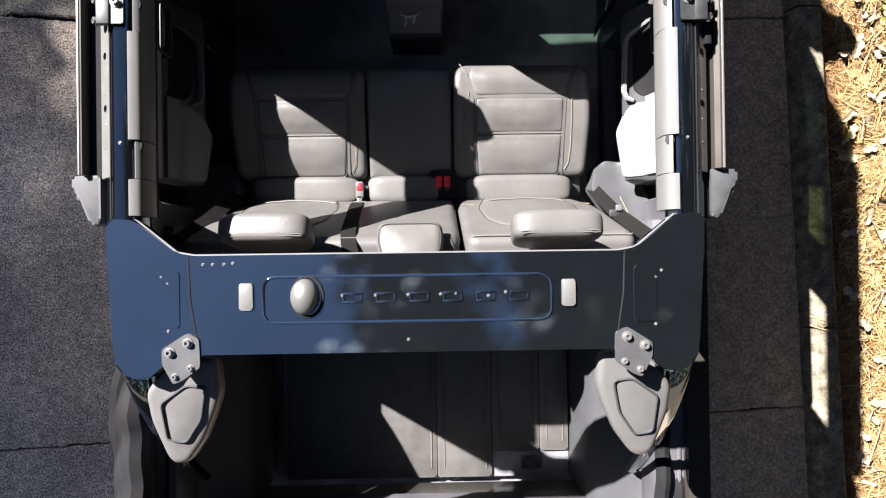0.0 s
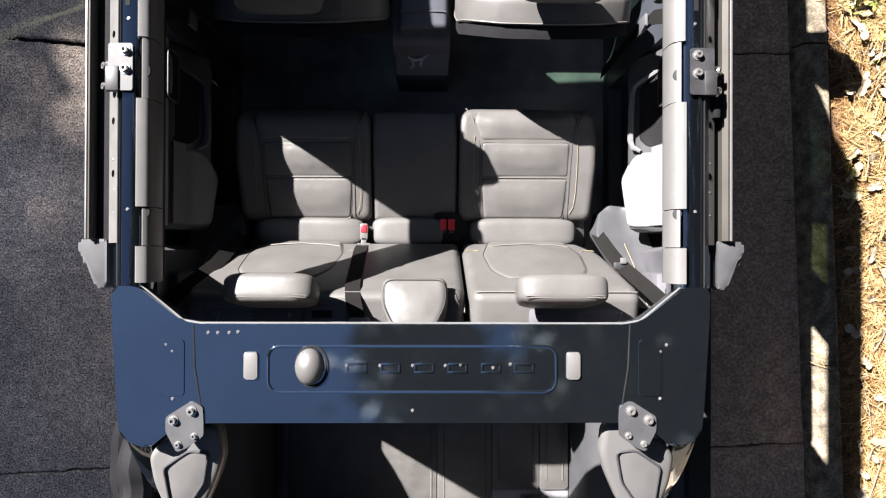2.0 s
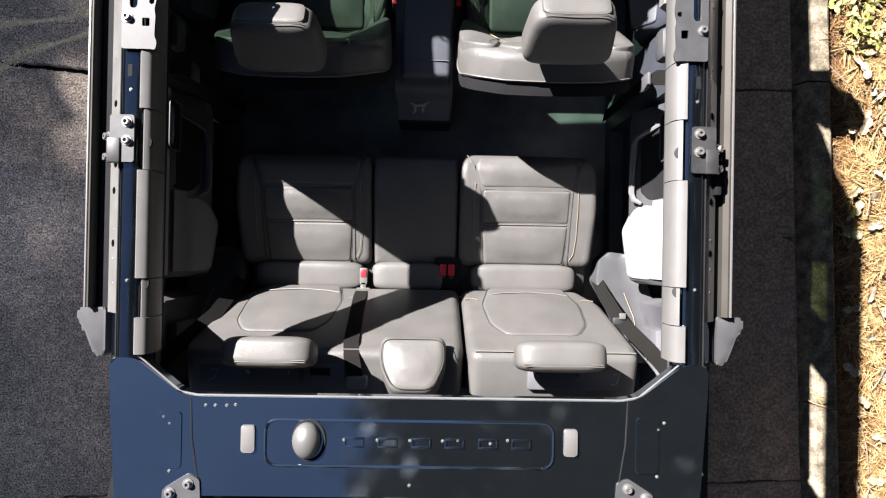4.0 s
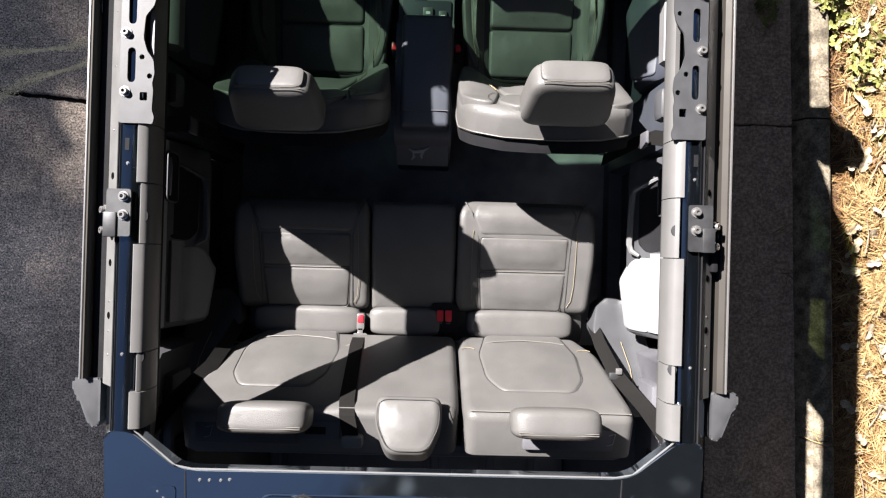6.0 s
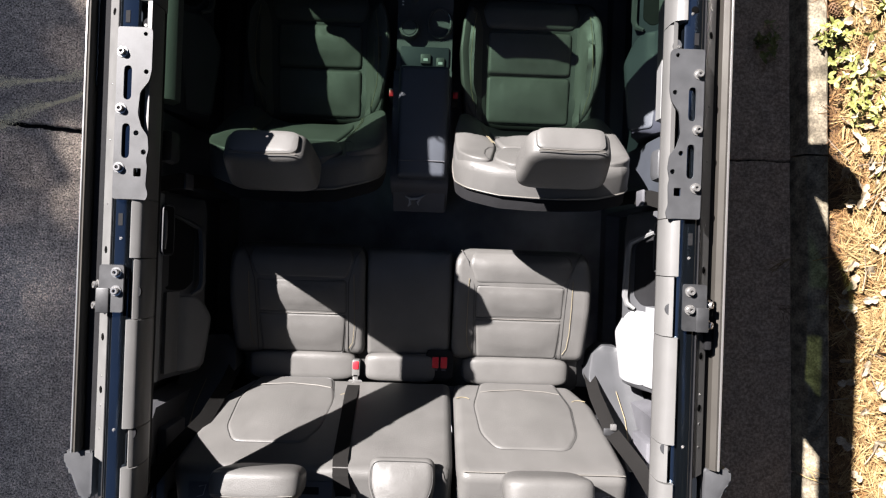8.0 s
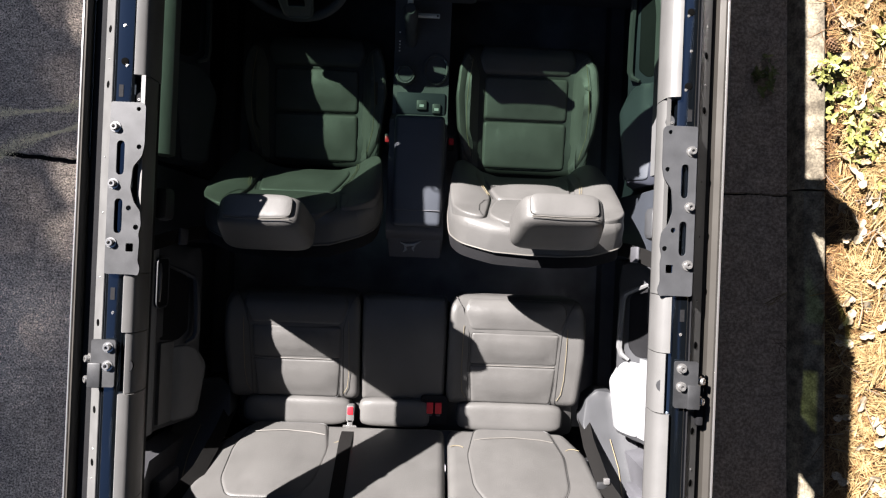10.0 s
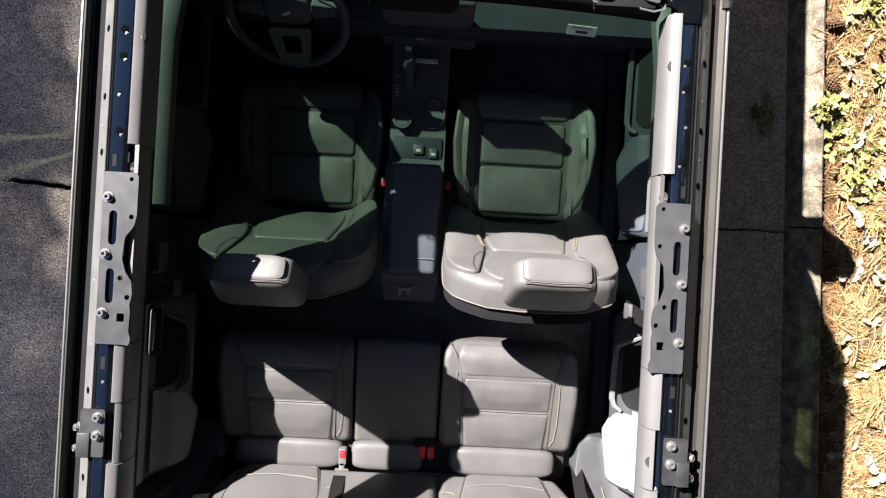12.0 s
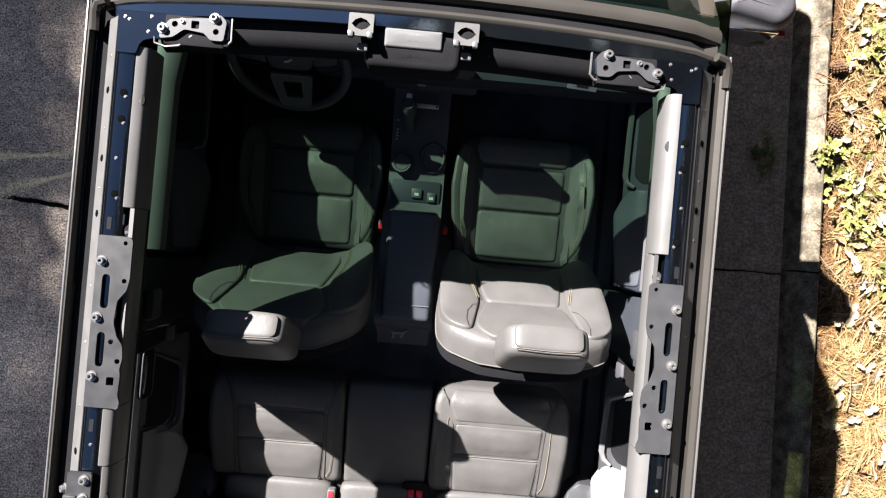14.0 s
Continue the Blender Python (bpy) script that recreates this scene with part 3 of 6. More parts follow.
def tree(base, crown, radii, count, size, label, bark, leaf, seed, thick=14, loose=0.34):
    """A trunk with limbs and a loose crown of many single leaves in clumps."""
    rng = random.Random(seed)
    t = thing("tree", (base[0] - CX, base[1], base[2]), label, "tree")
    b, c = Vector(base), Vector(crown)
    bm = bmesh.new()
    k = b.lerp(c, 0.5) + Vector((rng.uniform(-0.2, 0.2), rng.uniform(-0.2, 0.2), 0))
    shift = Vector((CX, 0, 0))
    tube([b - shift, k - shift, c - shift, c - shift + Vector((0, 0, radii[2] * 0.8))], [0.20, 0.16, 0.10, 0.03], 10, bm)
    clumps = []
    for i in range(int(thick * radii[0] * radii[1])):
        while True:
            d = Vector((rng.uniform(-1, 1), rng.uniform(-1, 1), rng.uniform(-1, 1)))
            if d.length < 1:
                break
        clumps.append(c + Vector((d.x * radii[0], d.y * radii[1], d.z * radii[2])))
    for q in clumps[::2]:
        s = b.lerp(c, rng.uniform(0.6, 1.0))
        m = s.lerp(q, 0.5) + Vector((0, 0, 0.15))
        tube([s - shift, m - shift, q - shift], [0.05, 0.03, 0.008], 6, bm)
    part("trunk", bm, bark, t)
    vs, fs = [], []
    for i in range(count):
        q = clumps[i % len(clumps)]
        p = q + Vector((rng.gauss(0, loose), rng.gauss(0, loose), rng.gauss(0, 0.26))) - t.location
        e = Euler((rng.uniform(-1.2, 1.2), rng.uniform(-1.2, 1.2), rng.uniform(0, 6.28))).to_matrix()
        s = size * rng.uniform(0.7, 1.4)
        n = len(vs)
        vs += [p + e @ Vector(v) * s for v in ((-1, 0, 0), (-0.2, -0.45, 0.08), (1, 0, -0.05), (-0.2, 0.45, 0.08))]
        fs.append((n, n + 1, n + 2, n + 3))
    me = bpy.data.meshes.new("leaves")
    me.from_pydata([tuple(v) for v in vs], [], fs)
    me.materials.append(leaf)
    cr = new("crown", me)
    cr.parent = t
    return t


def trees():
    bark = mat("brown bark", (0.045, 0.0325, 0.0225), 0.9, vary=0.3, scale=8, grain=40, bump=1.0)
    leaf = mat("tree leaves", (0.016, 0.014, 0.006), 0.5, vary=0.3, scale=3, grain=40, bump=0, second=(0.035, 0.03, 0.013))
    brown = mat("browning tree leaves", (0.0275, 0.017, 0.0045), 0.6, vary=0.35, scale=2, grain=30, bump=0, second=(0.0475, 0.033, 0.01))
    tree((-18.2, 10.6, -0.16), (-17.7, 10.0, 14.0), (3.4, 5.0, 2.0), 60000, 0.12, "broad leafy tree standing beyond the driveway", bark, leaf, 3)
    # two more unseen trees, added to spread shade over the whole driveway
    tree((-18.6, 18.4, -0.16), (-17.5, 18.0, 14.5), (3.6, 5.0, 2.0), 42000, 0.13, "unseen tall leafy tree added beyond the driveway for shade", bark, leaf, 5)
    tree((-18.4, 0.6, -0.16), (-17.4, 1.2, 14.2), (3.6, 4.8, 2.0), 42000, 0.13, "unseen tall leafy tree added beyond the driveway for shade", bark, leaf, 6)
    tree((4.6, -1.4, 0.05), (2.6, -1.0, 6.8), (3.4, 4.6, 2.0), 70000, 0.13, "browning leafy tree on the verge reaching over the car", bark, brown, 8, 7, 0.27)
    # unseen trees, added to hold back skylight from the right
    tree((6.2, 5.0, 0.05), (5.2, 4.6, 6.2), (3.0, 4.2, 2.4), 60000, 0.14, "unseen browning leafy tree added along the verge against skylight", bark, brown, 9, 8, 0.36)
    tree((6.8, -5.6, 0.05), (6.0, -5.2, 6.0), (3.0, 4.0, 2.4), 50000, 0.14, "unseen browning leafy tree added back on the verge against skylight", bark, brown, 10, 8, 0.36)


def light_flecks():
    """Two faint yellowish streaks beside the joint: reflected light drawn as pale flecks."""
    rng = random.Random(12)
    sand = mat("yellowish light flecks", (0.72, 0.65, 0.46), 0.9, vary=0.2, scale=40, grain=300, bump=0)
    vs, fs = [], []
    for a, b, n in (((-2.55, 1.42), (-1.60, 1.645), 3200), ((-2.30, 1.25), (-1.60, 1.60), 3200)):
        for i in range(n):
            t = rng.random()
            wide = 0.014 + 0.010 * math.sin(t * 9)
            x = a[0] + (b[0] - a[0]) * t + rng.gauss(0, wide * 0.4) + CX
            y = a[1] + (b[1] - a[1]) * t + 0.02 * math.sin(t * 7) + rng.gauss(0, wide)
            s, r = rng.uniform(0.0016, 0.0048), rng.uniform(0, 3)
            k = len(vs)
            for j in range(3):
                vs.append((x + s * math.cos(r + 2.1 * j), y + s * math.sin(r + 2.1 * j), 0.0006))
            vs.append((x, y, 0.0006 + s * 0.6))
            fs += [(k, k + 1, k + 3), (k + 1, k + 2, k + 3), (k + 2, k, k + 3)]
    me = bpy.data.meshes.new("sand")
    me.from_pydata(vs, [], fs)
    me.materials.append(sand)
    tagged(new("light_streaks", me), "thin yellowish flecks standing in for reflected light on the driveway", "sand", kind="stuff")


def woods():
    """An unseen ring of dark woodland, added to dim light and reflections from the horizon."""
    rng = random.Random(21)
    m = mat("distant foliage", (0.0175, 0.0225, 0.01), 0.7, vary=0.4, scale=0.6, grain=8, bump=0, second=(0.0275, 0.0275, 0.0115))
    vs, fs = [], []
    for i in range(24000):
        a = rng.uniform(0, 2 * math.pi)
        d = rng.uniform(25, 31)
        top = 14.0 + 2.6 * noise.noise(Vector((math.cos(a) * 7, math.sin(a) * 7, 0)))
        z = top * rng.random() ** 0.8
        e = Euler((rng.uniform(-1.5, 1.5), rng.uniform(-1.5, 1.5), rng.uniform(0, 6.28))).to_matrix()
        p, s = Vector((d * math.cos(a), d * math.sin(a), z)), rng.uniform(0.45, 0.95)
        k = len(vs)
        vs += [tuple(p + e @ Vector(v) * s) for v in ((-1, 0, 0), (-0.2, -0.6, 0.1), (1, 0, 0), (-0.2, 0.6, 0.1))]
        fs.append((k, k + 1, k + 2, k + 3))
    me = bpy.data.meshes.new("woods")
    me.from_pydata(vs, [], fs)
    me.materials.append(m)
    tagged(new("unseen_woods", me), "unseen dark green woodland added far round the driveway to dim the horizon", "woods", kind="stuff")


terrain()
woods()
light_flecks()
trees()
pavement()
kerb()


# ---- the vehicle ----
BELT = 1.308   # height of the door sills under the windows
car = thing("off_road_car", (0, 1.0, 0), "open-top off-road car with grey-beige body and its roof panels off", "car")


def body():
    for s in (-1, 1):
        # sill, quarter panel and front wing as one outer skin with the door openings below the belt filled by the doors
        rear = rounded([(-1.05, 0.5), (0.10, 0.5), (0.10, BELT), (-0.93, BELT), (-1.0, 1.18), (-1.05, 1.1)], 0.03)
        part("quarter_panel", plate(rear, s * 0.86, s * 0.93, "x"), OLIVE, car)
        wing = rounded([(2.1, 0.5), (3.5, 0.5), (3.55, 1.0), (3.45, 1.235), (2.25, 1.285), (2.1, 1.29)], 0.04)
        part("front_wing", plate(wing, s * 0.84, s * 0.93, "x"), OLIVE, car)
        part("side_sill", box(s * 0.80, s * 0.93, 0.08, 2.12, 0.42, 0.62, 0.02), BLACK, car)
        # inner quarter side: dark ledge with ribs beside the cargo space
        part("quarter_ledge", box(s * 0.77, s * 0.945, -0.92, 0.10, 1.12, 1.27, 0.012), BLACK, car)
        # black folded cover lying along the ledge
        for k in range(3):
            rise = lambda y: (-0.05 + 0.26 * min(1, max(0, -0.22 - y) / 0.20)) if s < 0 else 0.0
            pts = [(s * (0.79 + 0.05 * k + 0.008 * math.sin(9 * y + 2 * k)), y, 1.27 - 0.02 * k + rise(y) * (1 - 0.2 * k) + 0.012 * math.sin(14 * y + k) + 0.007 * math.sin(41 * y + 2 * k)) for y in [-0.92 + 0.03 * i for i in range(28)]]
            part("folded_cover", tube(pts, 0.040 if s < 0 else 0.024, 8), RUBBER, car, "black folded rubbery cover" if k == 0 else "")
        for k in range(3):
            x = s * (0.80 + 0.045 * k)
            part("ledge_rib", tube([(x, -0.92, 1.271), (x, -0.4, 1.272), (x + s * 0.004, 0.05, 1.271)], 0.006, 6), BLACK if k else RUBBER, car)
        for k in range(3):
            part("body_moulding", box(s * (0.862 + 0.03 * k), s * (0.882 + 0.03 * k), -0.95, -0.66 - 0.02 * k, 1.255, 1.281, 0.006), OLIVE if s > 0 else BLACK, car)
    part("floor_pan", box(-0.86, 0.86, -1.04, 2.3, 0.48, 0.55, 0.02), CARPET, car, "black carpeted floor")
    part("firewall", box(-0.86, 0.86, 2.22, 2.28, 0.5, 1.18, 0.02), BLACK, car)
    part("hood", plate(rounded([(-0.88, 2.27), (0.88, 2.27), (0.86, 3.4), (0.75, 3.58), (-0.75, 3.58), (-0.86, 3.4)], 0.08), 1.12, 1.285, "z", b=0.03), OLIVE, car)
    part("cowl", box(-0.84, 0.84, 2.14, 2.27, 1.10, 1.17, 0.02), BLACK, car)
    part("front_bumper", box(-0.9, 0.9, 3.5, 3.75, 0.55, 0.85, 0.05), BLACK, car)
    part("grille", box(-0.85, 0.85, 3.46, 3.56, 0.8, 1.1, 0.03), BLACK, car)
    tyre_bm = lambda x, y: loft([[(x + d, y + r * math.cos(2 * math.pi * i / 28), 0.40 + r * math.sin(2 * math.pi * i / 28)) for i in range(28)] for d, r in ((-0.125, 0.25), (-0.13, 0.36), (-0.1, 0.4), (0.1, 0.4), (0.13, 0.36), (0.125, 0.25))])
    rim_bm = lambda x, y: loft([[(x + d, y + r * math.cos(2 * math.pi * i / 28), 0.40 + r * math.sin(2 * math.pi * i / 28)) for i in range(28)] for d, r in ((-0.11, 0.245), (-0.04, 0.22), (0.04, 0.22), (0.11, 0.245))])
    for s in (-1, 1):
        for y in (-0.25, 2.7):
            w = part("wheel", rim_bm(s * 0.80, y), DARKSTEEL, car)
            part("tyre", tyre_bm(s * 0.80, y), RUBBER, w)


def cargo():
    # load floor, tailgate and inner side trim behind the seats
    floor = part("load_floor", box(-0.60, 0.64, -0.98, -0.13, 0.555, 0.590, 0.01), CARPET, car, "grey lined load floor")
    for x0, x1, y0, y1 in ((-0.58, 0.062, -0.97, -0.14), (0.066, 0.300, -0.97, -0.14), (0.304, 0.506, -0.862, -0.14), (0.510, 0.632, -0.862, -0.14)):
        p = part("load_panel", plate(rounded(rect(x0, x1, y0, y1), 0.012), 0.588, 0.604, "z", b=0.004), LINER, floor, "grey load floor panel")
        part("rib", tube([(x1 - 0.022, y0 + 0.04, 0.604), (x1 - 0.022, y1 - 0.04, 0.604)], 0.004, 6), LINER, p)
        part("rib", tube([(x0 + 0.030, y0 + 0.04, 0.604), (x0 + 0.030, y1 - 0.04, 0.604)], 0.003, 6), LINER, p)
    gate = part("tailgate", box(-0.78, 0.78, -1.06, -0.985, 0.6, 1.115, 0.025), OLIVE, car)
    part("gate_trim", box(-0.70, 0.70, -0.99, -0.965, 0.78, 1.10, 0.008), BLACK, gate)
    for s in (-1, 1):
        # wheel-arch box with a moulded slope up to the side
        prof = [(s * 0.640, 0.58), (s * 0.645, 0.86), (s * 0.665, 0.93), (s * 0.72, 0.985), (s * 0.76, 1.1), (s * 0.80, 1.13), (s * 0.86, 1.13), (s * 0.86, 0.56), (s * 0.64, 0.56)]
        part("cargo_side_trim", sweep(prof, [-0.97, -0.6, -0.45, -0.3, -0.15, 0.02]), DOORGREY, car, "grey moulded wheel-arch trim")
    lash = part("lashing_ring", tube([(0.475 + 0.034 * math.cos(a), -0.915 + 0.030 * math.sin(a), 0.605 + 0.012 * math.sin(a)) for a in [2 * math.pi * i / 16 for i in range(17)]], 0.004, 6), STEEL, car)
    part("ring_base", box(0.43, 0.52, -0.945, -0.885, 0.588, 0.598, 0.004), BLACK, lash)


def rails():
    """Side rails of the open roof: painted flange, outer lip, seal, drip strip, and the moulded trim inside."""
    for s in (-1, 1):
        wide = lambda p: [(s * x, z) for x, z in p]
        low = 0.042 if s > 0 else 0.0
        rail = part("side_rail", sweep(wide([(0.640, 1.70 + low), (0.622, 1.775), (0.630, 1.812), (0.636, 1.816), (0.668, 1.818), (0.676, 1.812), (0.679, 1.79), (0.716, 1.762), (0.716, 1.72 + low / 2), (0.69, 1.69 + low), (0.645, 1.69 + low)]),
                                      [-0.02, 0.1, 0.4, 0.8, 1.2, 1.6, 1.70]), DIMPAINT, car, "dark metallic painted roof side rail")
        part("rail_crease", tube([(s * 0.6785, y, 1.8135) for y in (0.02, 0.5, 1.0, 1.69)], 0.0022, 5), RUBBER, rail)
        lip = part("outer_lip", sweep(wide([(0.680, 1.804), (0.716, 1.772), (0.720, 1.775), (0.684, 1.808)]), [0.185, 0.6, 1.1, 1.69]), LIP, rail)
        for k, y in enumerate((0.255, 0.31, 0.379, 0.347, 0.47, 0.673, 0.78, 0.93, 1.06, 1.23, 1.29, 1.36, 1.43, 1.52, 1.60)):
            me = DARK_DISC if k in (3, 4, 5, 9, 11, 13) else RIVET
            share("rivet" if me is RIVET else "dark_disc", me, (s * 0.701, y, 1.7905), lip, TILT_OUT[s])
        for y in (0.262, 0.70, 1.36):
            share("rivet", RIVET, (s * 0.655, y, 1.8175), rail)
        for y in (1.278, 1.451, 1.512):
            share("dark_disc", DARK_DISC, (s * 0.651, y, 1.8172), rail)
            share("rivet", RIVET, (s * 0.646, y - 0.009, 1.8175), rail)
        for y in (0.744, 1.21):
            part("slot", box(s * 0.652, s * 0.662, y - 0.014, y + 0.014, 1.817, 1.8186, 0), RUBBER, rail)
        x0, x1 = (0.757, 0.771) if s < 0 else (0.738, 0.758)
        part("weather_seal", sweep(wide([(0.716, 1.75), (0.722, 1.758), (x0 - 0.004, 1.758), (x0 + 0.002, 1.75), (x0 + 0.002, 1.70 + low * 0.7), (0.716, 1.70 + low * 0.7)]), [0.185, 0.8, 1.4, 1.72]), RUBBER, rail, "black rubber door seal")
        part("drip_strip", sweep(wide([(x0, 1.74), (x0 + 0.002, 1.772), (x1 - 0.008, 1.782), (x1 - 0.002, 1.780), (x1, 1.772), (x1, 1.735)]), [0.195, 0.8, 1.4, 1.735]), OLIVE, rail, "grey-beige painted drip strip")
        part("strip_edge", tube([(s * x1, y, 1.781) for y in (0.195, 0.8, 1.4, 1.735)], 0.0028, 6), BOLT, rail, "bright edge of the strip")
        # moulded trim in stepped lengths, some narrower, with pockets
        for y0, y1, xo, top in ((0.094, 0.177, 0.634, 1.828), (0.179, 0.266, 0.622, 1.822), (0.268, 0.515, 0.634, 1.828), (0.517, 0.655, 0.624, 1.822), (0.657, 0.79, 0.632, 1.826), (0.792, 1.248, 0.606, 1.818), (1.25, 1.622, 0.634, 1.828)):
            d = 0.013 if s < 0 and y0 > 1.2 else 0.0
            top -= d
            prof = wide(((0.640, 1.742), (0.612, 1.742), (0.604, 1.750 - d), (0.601, 1.765 - d), (0.601, 1.785 - d), (0.601, top - 0.022), (0.605, top - 0.010), (0.613, top - 0.002), (xo - 0.004, top + 0.001), (xo, top - 0.004), (xo, 1.80)))
            t = part("rail_trim", sweep(prof, [y0, y0 + 0.003, y1 - 0.003, y1]), TRIMGREY, rail, "light grey moulded trim along the rail")
            for y in (0.257, 0.580, 1.195, 1.50):
                if y0 < y < y1:
                    # flat discs; each pocket's shade is in the colour, deeper on the left
                    hole = [Vector((s * 0.614, y)) + Vector((0.0095 * math.cos(q), 0.014 * math.sin(q))) for q in [2 * math.pi * i / 16 for i in range(16)]]
                    pk = part("pocket", plate(hole, top - 0.03, top - 0.0035, "z"), DARKSTEEL if s > 0 else RUBBER, t)
                    share("screw", RIVET, (s * 0.617, y - 0.003, top - 0.0045), pk, Matrix.Scale(1.3, 4))
        part("rail_lining", sweep(wide([(0.625, 1.756), (0.612, 1.756), (0.615, 1.72 + low / 2), (0.622, 1.70 + low), (0.645, 1.70 + low), (0.645, 1.71 + low)]), [0.10, 0.6, 1.2, 1.62]), RUBBER, rail, "black lining under the trim")
        # long latch plate with slots and scalloped inner edge
        o = [(0.672, 0.79), (0.672, 1.182), (0.60, 1.182), (0.593, 1.175), (0.593, 1.085), (0.598, 1.06), (0.617, 1.035), (0.621, 0.985), (0.612, 0.955), (0.597, 0.935), (0.594, 0.905), (0.599, 0.88), (0.596, 0.868), (0.598, 0.82), (0.592, 0.805), (0.596, 0.788), (0.605, 0.79)]
        holes = [rounded(rect(0.637, 0.655, 1.016, 1.094), 0.012), rounded(rect(0.637, 0.655, 0.883, 0.962), 0.012), circle(0.605, 1.081, 0.0055), circle(0.623, 0.941, 0.006), circle(0.605, 0.898, 0.006), circle(0.609, 1.167, 0.005), rounded(rect(0.609, 0.626, 0.842, 0.861), 0.003)]
        flip = lambda loop: [(s * p[0], p[1]) for p in loop]
        # left plate's steel is darkened against the sun's glare on that side
        lp = part("latch_plate", plate(flip(rounded(o, 0.006, 3)), 1.826, 1.831, "z", [flip(h) for h in holes]), STEEL if s < 0 else DARKSTEEL, rail, "drilled steel latch plate bolted to the rail")
        for y in (1.124, 0.995, 0.861):
            share("bolt", SCREW, (s * 0.659, y, 1.831), lp)
        # small hinge plate at the middle pillar
        hp = part("hinge_plate", plate(flip(rounded([(0.640, 0.532), (0.640, 0.640), (0.695, 0.640), (0.695, 0.532)], 0.006, 3)), 1.823, 1.829, "z"), STEEL, rail, "steel hinge plate over the middle pillar")
        part("hinge_lug", box(s * 0.670, s * 0.700, 0.530, 0.587, 1.818, 1.834, 0.003), STEEL, hp)
        for y in (0.623, 0.581):
            share("bolt", SCREW, (s * 0.656, y, 1.829), hp)
        for y in (0.592, 0.545):
            share("bolt", SCREW, (s * 0.708, y, 1.808), hp, TILT_OUT[s])
        if s > 0:
            part("hinge_cover", box(0.708, 0.724, 0.485, 0.605, 1.765, 1.80, 0.004), RUBBER, hp)
        # rear end cap of the drip strip
        cap = rounded([(0.73, 0.195), (0.797, 0.193), (0.797, 0.160), (0.782, 0.148), (0.772, 0.12), (0.756, 0.080), (0.740, 0.074), (0.730, 0.085)], 0.007, 4)
        cp = part("end_cap", plate(flip(cap), 1.715, 1.765, "z", b=0.006), DARKSTEEL, rail, "grey moulded end cap")
        part("cap_hook", box(s * 0.772, s * 0.792, 0.135, 0.158, 1.70, 1.758, 0.004), DARKSTEEL, cp)


